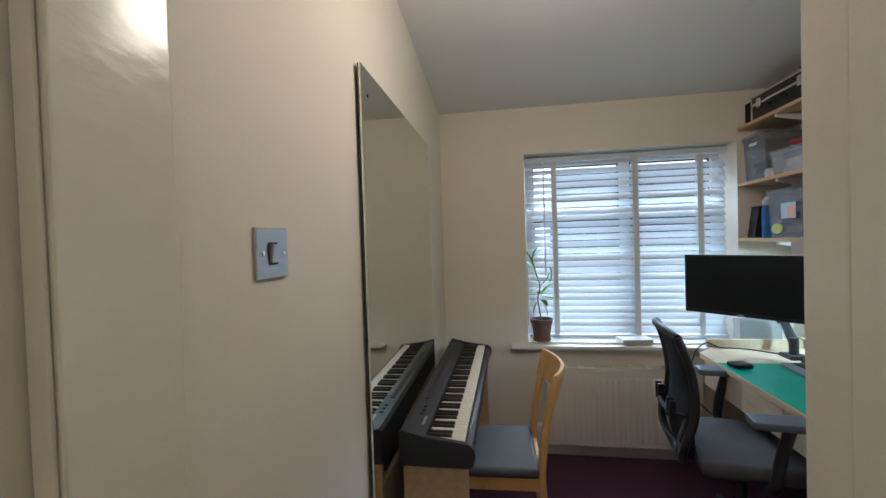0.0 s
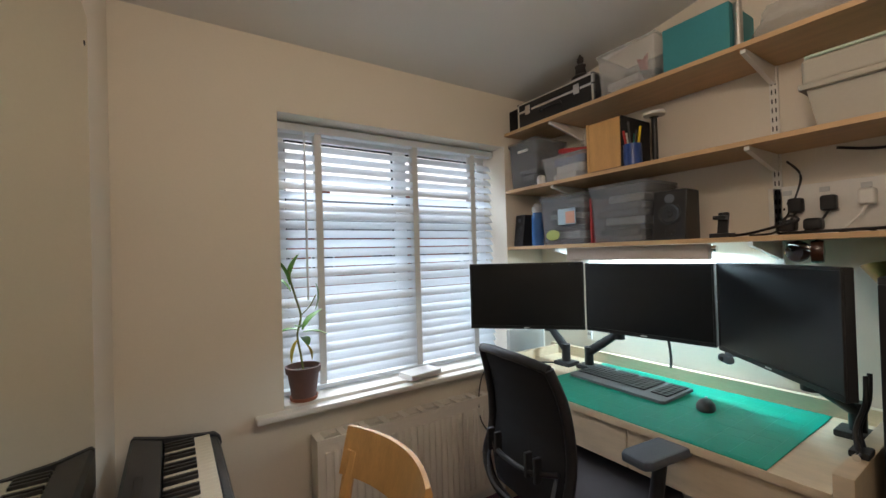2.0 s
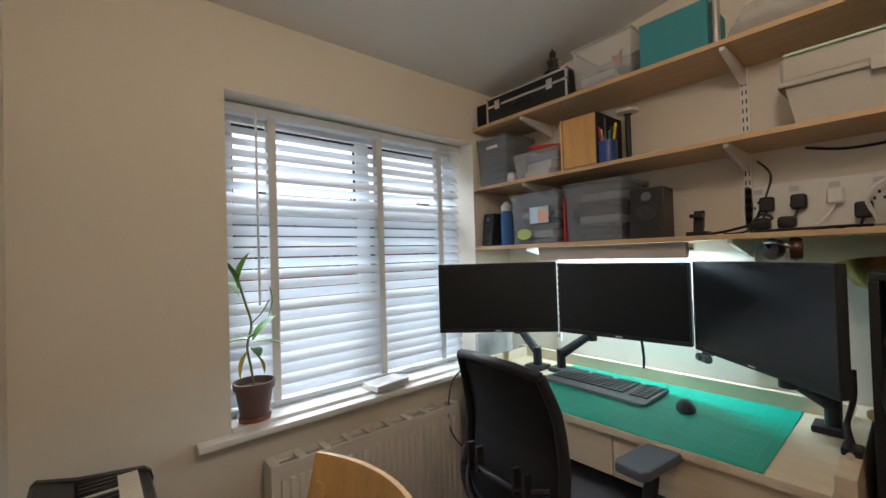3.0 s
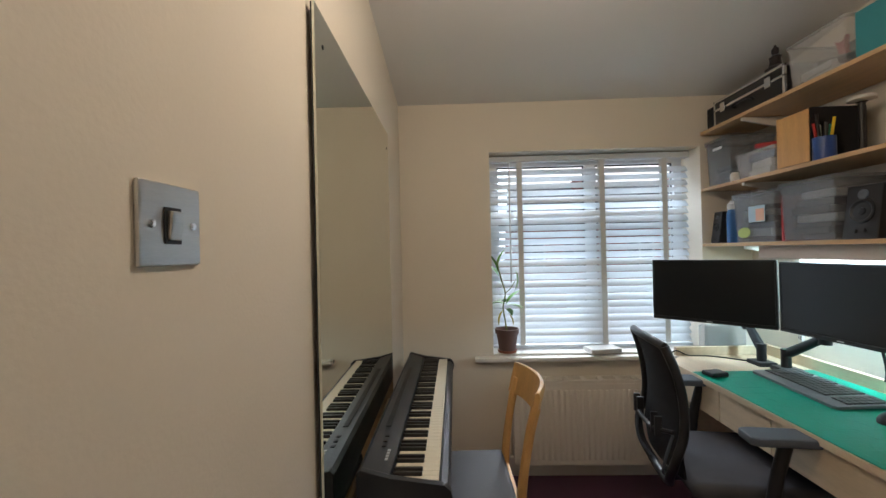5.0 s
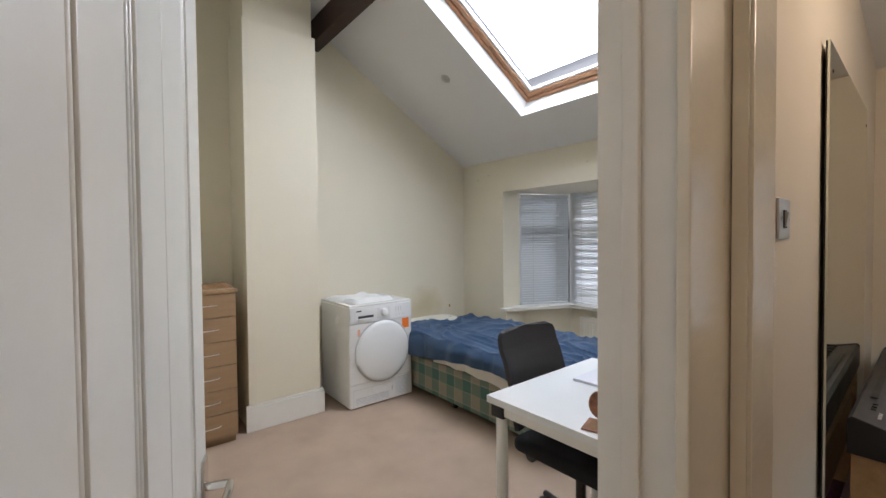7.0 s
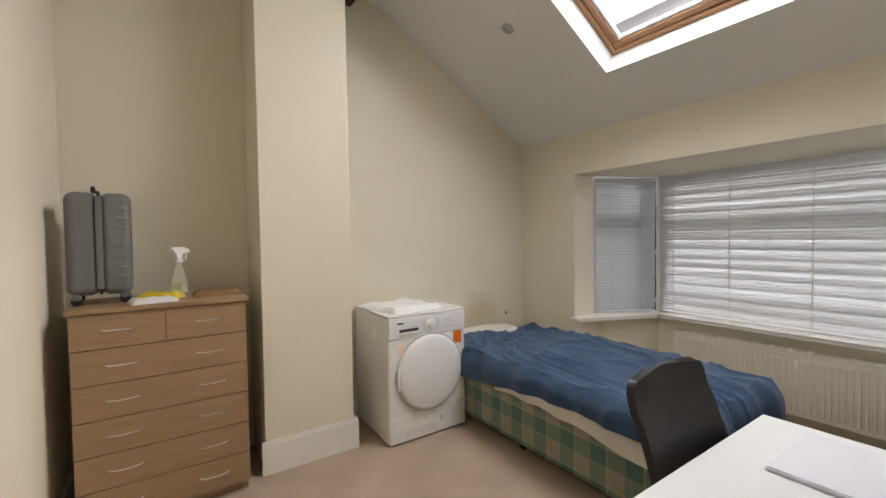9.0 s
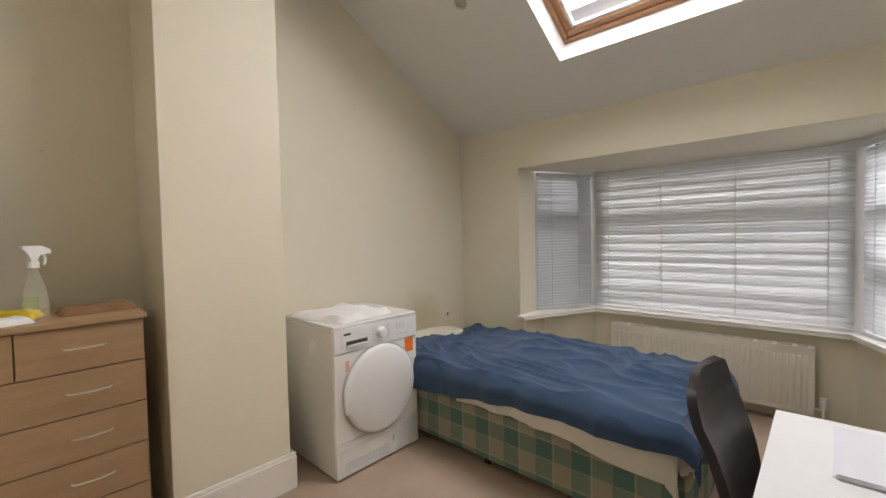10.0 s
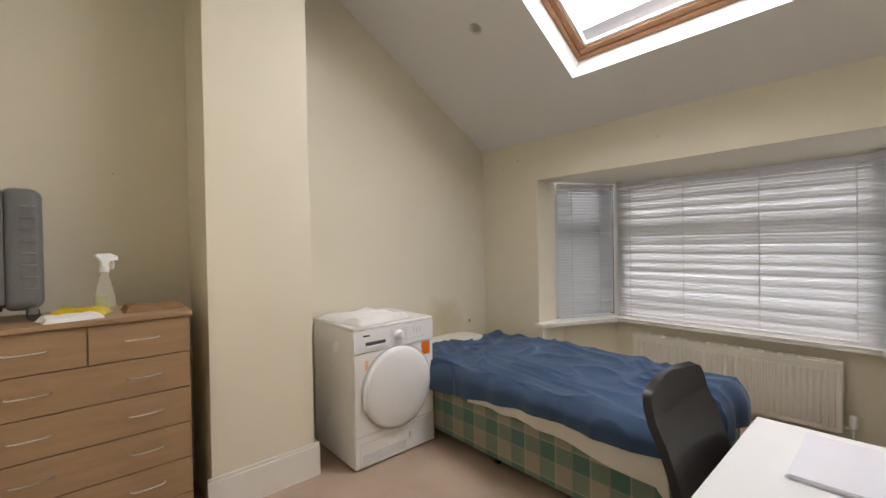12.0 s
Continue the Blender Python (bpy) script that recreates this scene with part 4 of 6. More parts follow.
def keyboard(m, w, d, label, mat_base, mat_key):
    kb = thing("keyboard", m, label, "keyboard")
    part("tray", prism([(-w / 2, -d / 2 + 0.01), (-w / 2 + 0.015, -d / 2), (w / 2 - 0.015, -d / 2), (w / 2, -d / 2 + 0.01), (w / 2 - 0.004, d / 2), (-w / 2 + 0.004, d / 2)], 0.0, 0.012, 0.002), mat_base, kb)
    n, r = 18, 6
    u = (w - 0.03) / n
    v = (d * 0.70) / r
    key = part("key", cube(0.001, u - 0.001, 0.001, v - 0.001, 0.012, 0.0175, 0.0015, 1), mat_key, kb)
    key.matrix_basis = pose(-w / 2 + 0.015, -d / 2 + d * 0.25, 0)
    for j in range(r):
        for i in range(n):
            if (i, j) != (0, 0) and not (j == r - 1 and i % 5 == 4) and i != 14:
                piece("key", key.data, kb, pose(-w / 2 + 0.015 + i * u, -d / 2 + d * 0.25 + j * v, 0))
    return kb


keyboard(pose(1.41, 2.02, 0.746, 0, 0, -90 - 3) @ pose(0, 0, 0.004, 2, 0, 0), 0.47, 0.215, "slate grey wireless keyboard on the green mat", material("grey_keyboard_tray", (0.16, 0.18, 0.20), 0.4, bump=0.03), material("dark_grey_key", (0.045, 0.05, 0.055), 0.45, bump=0.0))
def mouse(m, mat, label):
    o = thing("computer_mouse", m, label, "mouse")
    bm = bmesh.new()
    bmesh.ops.create_uvsphere(bm, u_segments=20, v_segments=12, radius=1)
    for v in bm.verts:
        v.co = Vector((v.co.x * 0.052, v.co.y * 0.032, max(v.co.z, -0.12) * 0.032 + 0.004))
    part("shell", bm, mat, o)
    part("wheel", rod(bmesh.new(), (0.026, -0.004, 0.031), (0.026, 0.004, 0.031), 0.007), M_GREYPL, o)
    return o


mouse(pose(1.375, 1.68, 0.746, 0, 0, 20), M_BLACK, "black wireless mouse on the green mat")
single("wallet", cube(-0.045, 0.045, -0.035, 0.035, 0, 0.022, 0.008), M_BLACK, "small black pouch on the mat", "pouch", m=pose(1.12, 2.22, 0.7458, 0, 0, 12))
single("desk_cable", tube(bmesh.new(), [(1.45, 2.45, 0.747), (1.32, 2.56, 0.747), (1.20, 2.585, 0.748), (1.13, 2.60, 0.77), (1.08, 2.64, 0.68), (1.05, 2.62, 0.50), (1.12, 2.58, 0.38), (1.25, 2.58, 0.30)], 0.0035), M_BLACK, "black cable trailing off the desk", "cable")
single("screen_cable", tube(bmesh.new(), [(1.60, 1.93, 0.95), (1.62, 1.93, 0.85), (1.615, 1.93, 0.80)], 0.006), M_BLACK, "black cable behind the middle screen", "cable")
wc = thing("webcam", pose(1.455, 1.64, 0.925, 0, 0, -130), "grey webcam hanging under the end screen", "webcam")
part("body", cube(-0.035, 0.035, -0.015, 0.015, -0.015, 0.015, 0.012, 3), M_ARMPAD, wc)
part("lens", rod(bmesh.new(), (0, -0.018, 0), (0, -0.013, 0), 0.008), M_BLACK, wc)
part("clip", cube(-0.01, 0.03, 0.0, 0.02, 0.013, 0.024, 0.003), M_ARMPAD, wc)
single("smoky_box", cube(1.33, 1.56, 2.632, 2.715, 0.742, 0.90, 0.012), M_SMOKE, "smoky translucent plastic box behind the screen", "storage box")


# ---- office chairs ----
def star_base(c, r=0.30, mat=M_BLACK):
    for i in range(5):
        a = 6.28319 * i / 5 + 0.3
        x, y = math.cos(a), math.sin(a)
        part("base_spoke", rod(bmesh.new(), (0.02 * x, 0.02 * y, 0.10), (r * x, r * y, 0.07), 0.024, 0.016, 8), mat, c)
        wh = part("castor", rod(rod(bmesh.new(), (r * x - 0.022 * y, r * y + 0.022 * x, 0.027), (r * x - 0.006 * y, r * y + 0.006 * x, 0.027), 0.027, n=16), (r * x + 0.006 * y, r * y - 0.006 * x, 0.027), (r * x + 0.022 * y, r * y - 0.022 * x, 0.027), 0.027, n=16), mat, c)
        part("castor_stem", rod(bmesh.new(), (r * x, r * y, 0.03), (r * x, r * y, 0.075), 0.008), M_CHROME, wh)
    part("hub", rod(bmesh.new(), (0, 0, 0.06), (0, 0, 0.14), 0.035), mat, c)
    part("gas_lift", rod(bmesh.new(), (0, 0, 0.13), (0, 0, 0.41), 0.022), mat, c)


def shell_back(profile, width, corner=0.06, thick=0.02, curve=0.03):
    """A backrest swept along a side profile of (x, z), bowed across its width, with rounded top corners."""
    bm = bmesh.new()
    n = 12
    rows = []
    zt = profile[-1][1]
    fine = [(p[0] + (q[0] - p[0]) * k / 6, p[1] + (q[1] - p[1]) * k / 6) for p, q in zip(profile, profile[1:]) for k in range(6)] + [profile[-1]]
    for x, z in fine:
        w = width / 2
        d = zt - z
        if d < corner:
            w -= corner * (1 - math.sqrt(max(0.0, 1 - ((corner - d) / corner) ** 2)))
        rows.append([bm.verts.new((x - curve * (1 - (k / n * 2 - 1) ** 2), (k / n * 2 - 1) * w, z)) for k in range(n + 1)])
    for a, b in zip(rows, rows[1:]):
        for k in range(n):
            bm.faces.new((a[k], a[k + 1], b[k + 1], b[k]))
    bmesh.ops.recalc_face_normals(bm, faces=bm.faces)
    bmesh.ops.solidify(bm, geom=list(bm.faces), thickness=thick)
    return bm


oc = thing("office_chair", pose(0.985, 1.95, 0, 0, 0, -7), "black mesh office chair with grey arm pads at the desk", "office chair")
star_base(oc)
part("mechanism", cube(-0.10, 0.10, -0.08, 0.08, 0.40, 0.44, 0.01), M_BLACK, oc)
part("seat", cube(-0.22, 0.26, -0.245, 0.245, 0.44, 0.505, 0.03, 4), M_GREYFAB, oc, "dark grey padded seat")
prof = [(-0.235, 0.50), (-0.245, 0.58), (-0.235, 0.66), (-0.228, 0.74), (-0.236, 0.82), (-0.252, 0.90), (-0.275, 0.965), (-0.29, 1.0)]
part("backrest", shell_back(prof, 0.41, 0.04, 0.008), M_MATT, oc, "black mesh backrest")
for s in (-1, 1):
    part("back_frame", tube(bmesh.new(), [(-0.25, 0.10 * s, 0.435), (-0.272, 0.165 * s, 0.49), (-0.268, 0.213 * s, 0.57), (-0.238, 0.213 * s, 0.67), (-0.236, 0.21 * s, 0.78), (-0.255, 0.205 * s, 0.89), (-0.288, 0.185 * s, 0.988)], 0.017, 10), M_BLACK, oc)
    # lighter grey tube imitates the highlight along the frame's inner edge
    part("frame_highlight", tube(bmesh.new(), [(-0.262, 0.08 * s, 0.455), (-0.29, 0.145 * s, 0.50), (-0.286, 0.172 * s, 0.57), (-0.262, 0.174 * s, 0.65)], 0.006, 8), M_ARMPAD, oc, "grey tube standing for the highlight inside the back frame")
    arm_p = part("armrest", tube(bmesh.new(), [(0.0, 0.25 * s, 0.43), (0.0, 0.295 * s, 0.47), (0.015, 0.305 * s, 0.58), (0.045, 0.305 * s, 0.70)], 0.021, 10), M_BLACK, oc)
    part("arm_pad", prism([(-0.085, -0.04), (-0.06, -0.052), (0.15, -0.052), (0.19, -0.036), (0.195, 0.036), (0.15, 0.052), (-0.06, 0.052), (-0.085, 0.04)], 0.70, 0.73, 0.009, m=Matrix.Translation((0, 0.305 * s, 0))), M_ARMPAD, arm_p, "smooth grey arm pad")
part("back_frame", tube(bmesh.new(), [(-0.25, -0.10, 0.435), (-0.245, -0.05, 0.42), (-0.245, 0.05, 0.42), (-0.25, 0.10, 0.435)], 0.018, 10), M_BLACK, oc)
part("top_frame", tube(bmesh.new(), [(-0.288, -0.185, 0.988), (-0.315, -0.08, 1.004), (-0.322, 0, 1.006), (-0.315, 0.08, 1.004), (-0.288, 0.185, 0.988)], 0.016, 10), M_BLACK, oc)
part("lumbar_support", tube(bmesh.new(), [(-0.262, -0.185, 0.665), (-0.30, -0.10, 0.645), (-0.308, 0.0, 0.64), (-0.30, 0.10, 0.645), (-0.262, 0.185, 0.665)], 0.009, 8), M_BLACK, oc)
for s in (-0.13, -0.085, 0.085, 0.13):
    part("lumbar_rail", cube(-0.312, -0.285, s - 0.007, s + 0.007, 0.625, 0.705, 0.003), M_BLACK, oc)
part("back_stem", tube(bmesh.new(), [(-0.08, 0, 0.42), (-0.18, 0, 0.415), (-0.245, 0, 0.425)], 0.024, 10), M_BLACK, oc)


# ---- study: shelves ----
SHELF_Z = (1.378, 1.708, 2.045)
for i, z in enumerate(SHELF_Z):
    y0 = 0.62
    s = thing("wall_shelf", pose(0, 0, z), "long birch board shelf on white brackets", "shelf", "wall shelves")
    part("board", cube(1.385, 1.675, y0, 2.735, -0.018, 0.0, 0.0015), M_SHELF, s)
    for y in (1.53, 2.40, 0.75):
        bm = prism([(1.40, -0.019), (1.665, -0.019), (1.665, -0.085), (1.645, -0.085), (1.40, -0.032)], y - 0.008, y + 0.008, m=upr)
        part("bracket", bm, M_WHITE, s)
for y in (1.53, 2.40, 0.75):
    u = thing("shelf_upright", pose(1.672, y, 0.85), "white slotted shelf upright on the wall", "shelf upright", "shelf uprights")
    part("rail", cube(-0.006, 0.006, -0.014, 0.014, 0, 1.30, 0.002), M_WHITE, u)
    bm = bmesh.new()
    for k in range(36):
        for q in (-0.006, 0.006):
            box(bm, -0.0066, -0.0058, q - 0.002, q + 0.002, 0.02 + k * 0.035, 0.038 + k * 0.035)
    part("slots", bm, M_BLACK, u)
lt = thing("shelf_light", pose(0, 0, 0), "white under shelf strip light switched on", "strip light")
part("body", cube(1.425, 1.46, 1.675, 2.34, 1.297, 1.359, 0.004), M_TAUPE, lt)
part("pull_knob", rod(bmesh.new(), (1.45, 1.655, 1.338), (1.45, 1.675, 1.338), 0.012), M_CHROME, lt)
part("diffuser", cube(1.464, 1.50, 1.69, 2.32, 1.335, 1.357, 0.004), M_LED, lt, "glowing strip diffuser")


def tub(name, m, w, d, h, mat, label, lid=True, category="storage box"):
    """An open walled plastic box, x depth d, y width w."""
    o = thing(name, m, label, category)
    bm = bmesh.new()
    t = 0.004
    k = 0.92
    outer = [(-d / 2, -w / 2), (d / 2, -w / 2), (d / 2, w / 2), (-d / 2, w / 2)]
    ring = lambda s, z, i: [bm.verts.new((x * s - math.copysign(i, x), y * s - math.copysign(i, y), z)) for x, y in outer]
    a, b, c, e = ring(k, 0, 0), ring(1, h, 0), ring(1, h, t), ring(k, t, t)
    for p, q in ((a, b), (b, c), (c, e)):
        for i in range(4):
            bm.faces.new((p[i], p[(i + 1) % 4], q[(i + 1) % 4], q[i]))
    bm.faces.new(a[::-1])
    bm.faces.new(e)
    part("body", bm, mat, o)
    rim = bmesh.new()
    r = 0.006
    for x0, x1, y0, y1 in ((-d / 2 - r, d / 2 + r, -w / 2 - r, -w / 2), (-d / 2 - r, d / 2 + r, w / 2, w / 2 + r), (-d / 2 - r, -d / 2, -w / 2, w / 2), (d / 2, d / 2 + r, -w / 2, w / 2)):
        box(rim, x0, x1, y0, y1, h - 0.012, h, 0.002)
    part("rim", rim, mat, o)
    if lid:
        part("lid", cube(-d / 2 - 0.008, d / 2 + 0.008, -w / 2 - 0.008, w / 2 + 0.008, h + 0.001, h + 0.014, 0.005), mat, o)
    return o


def clutter(o, w, d, h, seed, cols):
    rnd = random.Random(seed)
    z = 0.006
    while z < h:
        t = rnd.uniform(0.018, 0.04)
        q = pose(rnd.uniform(-0.01, 0.01), rnd.uniform(-0.02, 0.02), 0, 0, 0, rnd.uniform(-7, 7))
        part("contents", cube(-d * 0.38, d * 0.38, -w * rnd.uniform(0.25, 0.40), w * rnd.uniform(0.25, 0.40), z, z + t, 0.005, m=q), rnd.choice(cols), o)
        z += t + 0.001


z1, z2, z3 = SHELF_Z
# lowest shelf
def speaker(m, w, d, h, label, back=6):
    s = thing("speaker", m, label, "loudspeaker", "desktop speakers")
    sec = [(-d / 2, 0), (d / 2, 0), (d / 2, h), (-d / 2 + h * 0.15, h)]
    part("cabinet", prism(sec, -w / 2, w / 2, 0.006, m=upr), M_BLACK, s)
    tl = math.degrees(math.atan2(h * 0.15, h))
    face = Matrix.Translation((-d / 2, 0, 0)) @ pose(0, 0, 0, 0, tl, 0)
    f2 = lambda z: face @ Matrix.Translation((-0.001, 0, z)) @ pose(0, 0, 0, 0, -90, 0)
    part("woofer", lathe([(w * 0.36, 0), (w * 0.36, 0.004), (w * 0.31, 0.005), (w * 0.27, 0.001), (w * 0.12, -0.006), (w * 0.10, 0.004), (0, 0.006)], 28, m=f2(h * 0.52)), M_PIANO, s)
    part("tweeter", lathe([(w * 0.15, 0), (w * 0.15, 0.003), (w * 0.12, 0.004), (w * 0.05, 0.001), (0, 0.003)], 20, m=f2(h * 0.83)), M_ARMPAD, s)
    bm = bmesh.new()
    for k in (-1, 1):
        rod(bm, f2(h * 0.15) @ Vector((0, k * w * 0.12, 0)), f2(h * 0.15) @ Vector((0, k * w * 0.12, 0.006)), w * 0.06)
    part("knobs", bm, M_BLACK, s)
    return s


speaker(pose(1.475, 2.69, z1), 0.075, 0.10, 0.185, "small black loudspeaker on the lowest shelf")
speaker(pose(1.49, 1.822, z1, 0, 0, 4), 0.13, 0.15, 0.205, "black loudspeaker with grey cone on the lowest shelf")
bt = thing("water_bottle", pose(1.45, 2.555, z1), "blue plastic water bottle with grey lid", "bottle")
part("body", lathe([(0.031, 0), (0.034, 0.004), (0.034, 0.16), (0.028, 0.178), (0.026, 0.185)]), M_BOTTLE, bt)
part("lid", lathe([(0.029, 0.185), (0.029, 0.215), (0.02, 0.222), (0.014, 0.235), (0, 0.236)]), M_GREYPL, bt)
b1 = tub("storage_box", pose(1.52, 2.345, z1), 0.28, 0.23, 0.24, M_SMOKE, "clear plastic storage box with a paper label")
clutter(b1, 0.28, 0.23, 0.17, 3, [M_GREYFAB, M_LABEL, M_GREYFAB, M_BLACK, M_GREYPL])
part("paper_label", cube(-0.1225, -0.1215, -0.09, 0.02, 0.10, 0.18), M_LABEL, b1)
part("label_print", cube(-0.1232, -0.1226, -0.085, -0.03, 0.105, 0.165), M_PEACH, b1)
part("lime_badge", lathe([(0.045, 0), (0.045, 0.002), (0, 0.002)], 24, m=pose(-0.1175, 0.06, 0.05, 0, -86, 0) @ Matrix.Diagonal((0.6, 1, 1, 1))), M_LIME, b1)
single("red_folder", cube(1.425, 1.60, 2.183, 2.192, z1, z1 + 0.215, 0.001), M_RED, "thin red folder standing between boxes", "folder")
b2 = tub("storage_box", pose(1.53, 2.035, z1), 0.27, 0.25, 0.25, M_SMOKE, "large clear plastic storage box full of bags")
clutter(b2, 0.27, 0.25, 0.20, 8, [M_GREYPL, M_GREYFAB, M_GREYFAB, M_MATT])
dock = thing("charging_dock", pose(1.50, 1.655, z1), "black upright charging dock", "charging dock")
part("foot", cube(-0.03, 0.03, -0.035, 0.035, 0, 0.018, 0.004), M_BLACK, dock)
part("back_plate", cube(-0.008, 0.008, -0.018, 0.018, 0.015, 0.10, 0.004, m=pose(0.0, 0, 0, 0, 12, 0)), M_BLACK, dock)
part("cradle", cube(-0.025, 0.005, -0.022, 0.022, 0.07, 0.085, 0.003), M_BLACK, dock)
sk = thing("socket_panel", pose(1.678, 1.34, z1 + 0.10), "cream multi socket panel on the wall", "socket panel")
part("plate", cube(-0.012, 0, -0.22, 0.22, -0.085, 0.085, 0.004), M_SKIN, sk)
for i in range(4):
    y = 0.16 - i * 0.105
    bm = bmesh.new()
    for a, b_ in ((0, 0.02), (-0.011, 0.0), (0.011, 0.0)):
        box(bm, -0.0128, -0.0118, y + a - 0.003, y + a + 0.003, b_ - 0.005, b_ + 0.005)
    part("socket_holes", bm, M_BLACK, sk)
    part("rocker", cube(-0.016, -0.012, y - 0.014, y + 0.014, 0.05, 0.068, 0.002), M_GREYPL, sk)
for y, mt_, dz in ((0.13, M_BLACK, 0.0), (0.04, M_BLACK, 0.0), (-0.055, M_SKIN, 0.01), (-0.12, M_BLACK, -0.045)):
    pl = thing("power_plug", pose(1.662, 1.34 + y, z1 + 0.11 + dz), "power plug in the socket panel", "plug", "power plugs")
    part("body", cube(-0.035, 0.0, -0.022, 0.022, -0.028, 0.026, 0.009, 3), mt_, pl)
    part("cable", tube(bmesh.new(), [(-0.02, 0, -0.025), (-0.05, 0.02, -0.07), (-0.07, 0.06, -0.10 - dz), (-0.10, 0.12, -0.104 - dz)], 0.004), mt_, pl)
single("coiled_cable", tube(bmesh.new(), [(1.60, 1.70, z1 + 0.006), (1.56, 1.60, z1 + 0.012), (1.52, 1.50, z1 + 0.03), (1.55, 1.44, z1 + 0.05), (1.60, 1.48, z1 + 0.07), (1.63, 1.52, z1 + 0.035), (1.58, 1.50, z1 + 0.008), (1.50, 1.40, z1 + 0.008), (1.52, 1.28, z1 + 0.01), (1.60, 1.20, z1 + 0.012)], 0.005), M_BLACK, "coiled black cable lying on the lowest shelf", "cable")
for y in (1.47, 1.40):
    single("power_adapter", cube(1.53, 1.58, y - 0.025, y + 0.025, z1 + 0.013, z1 + 0.055, 0.012, 3), M_BLACK, "small black power adapter on the shelf", "power adapter", "power adapters")
single("wall_cable", tube(bmesh.new(), [(1.672, 1.50, z2 - 0.05), (1.668, 1.46, z2 - 0.11), (1.668, 1.48, z2 - 0.20), (1.667, 1.505, z2 - 0.26)], 0.004), M_BLACK, "black cable hanging on the wall", "cable")
single("wall_cable", tube(bmesh.new(), [(1.672, 1.36, z2 - 0.03), (1.67, 1.25, z2 - 0.055), (1.67, 1.10, z2 - 0.05), (1.67, 0.90, z2 - 0.03)], 0.005), M_BLACK, "black cable hanging on the wall", "cable")
single("white_cable", tube(bmesh.new(), [(1.63, 1.19, z1 + 0.03), (1.60, 1.21, z1 + 0.10), (1.62, 1.17, z1 + 0.15), (1.60, 1.08, z1 + 0.16), (1.60, 0.95, z1 + 0.155)], 0.006), M_SKIN, "pale cable looping over a black box", "cable")
single("router_box", cube(1.45, 1.62, 0.90, 1.155, z1, z1 + 0.12, 0.01), M_BLACK, "black electronics box on the lowest shelf", "electronics box")
# middle shelf
b3 = tub("storage_box", pose(1.53, 2.615, z2), 0.21, 0.24, 0.255, M_SMOKE, "smoky clear plastic box with a white label")
clutter(b3, 0.21, 0.24, 0.10, 5, [M_BLACK, M_GREYFAB, M_SKIN])
part("paper_label", cube(-0.1285, -0.1275, -0.05, 0.03, 0.20, 0.215), M_SKIN, b3)
single("sauce_jar", lathe([(0.02, 0), (0.022, 0.003), (0.022, 0.04), (0.014, 0.05), (0.0, 0.051)]), M_SKIN, "small pale jar on the middle shelf", "jar", m=pose(1.42, 2.49, z2))
b4 = tub("storage_box", pose(1.53, 2.335, z2), 0.26, 0.24, 0.13, M_CLEAR, "low clear plastic box with folded papers", lid=False)
clutter(b4, 0.26, 0.24, 0.12, 6, [M_LABEL, M_SKIN, M_BLUE])
part("folded_bag", cube(-0.08, 0.07, -0.10, 0.10, 0.135, 0.165, 0.012, m=pose(0, 0, 0, 8, 6, 4)), M_RED, b4)
wd = thing("wooden_speaker", pose(1.51, 2.10, z2), "wood sided black loudspeaker cabinet", "loudspeaker")
part("cabinet", cube(-0.10, 0.13, -0.10, 0.07, 0, 0.235, 0.004), M_MATT, wd)
part("wood_side", cube(-0.102, 0.131, 0.071, 0.085, 0, 0.237, 0.002), M_BEECH, wd)
part("grille", cube(-0.108, -0.1025, -0.095, 0.066, 0.006, 0.23, 0.003), M_BEECH, wd, "orange wooden front")
pp = thing("pen_pot", pose(1.43, 1.965, z2), "dark blue pen pot full of pens", "pen pot")
part("cup", lathe([(0.036, 0), (0.038, 0.002), (0.038, 0.095), (0.034, 0.095), (0.034, 0.004), (0, 0.004)]), M_BLUE, pp)
for k, (a, mt_, hh) in enumerate(((0.2, M_GREENP, 0.15), (1.3, M_SKIN, 0.155), (2.2, M_RED, 0.16), (3.3, M_BLACK, 0.19), (4.2, M_BLACK, 0.15), (5.2, M_YELLOW, 0.17))):
    part("pen", rod(bmesh.new(), (0.012 * math.cos(a), 0.012 * math.sin(a), 0.006), (0.034 * math.cos(a), 0.034 * math.sin(a), hh), 0.0055, n=8), mt_, pp)
hn = thing("desk_ornament", pose(1.55, 1.93, z2), "black stand with a pale top", "ornament")
part("stem", lathe([(0.05, 0), (0.05, 0.01), (0.012, 0.02), (0.012, 0.22), (0.02, 0.225), (0, 0.226)]), M_BLACK, hn)
part("top", lathe([(0.018, 0.226), (0.045, 0.232), (0.045, 0.245), (0.0, 0.247)]), M_SKIN, hn)
tb = tub("storage_tub", pose(1.53, 1.06, z2), 0.62, 0.25, 0.13, M_FROST, "long frosted storage tub with a clipped lid", lid=False)
part("lid", cube(-0.135, 0.135, -0.318, 0.318, 0.131, 0.215, 0.014, 3), M_FROST, tb)
part("lid_rim", cube(-0.142, 0.142, -0.325, 0.325, 0.118, 0.136, 0.005), M_FROST, tb)
part("clip", cube(-0.156, -0.143, 0.05, 0.12, 0.10, 0.14, 0.005), M_FROST, tb)
part("ribbed_top", cube(-0.13, 0.13, -0.31, 0.31, 0.216, 0.226, 0.004), M_MINT, tb)
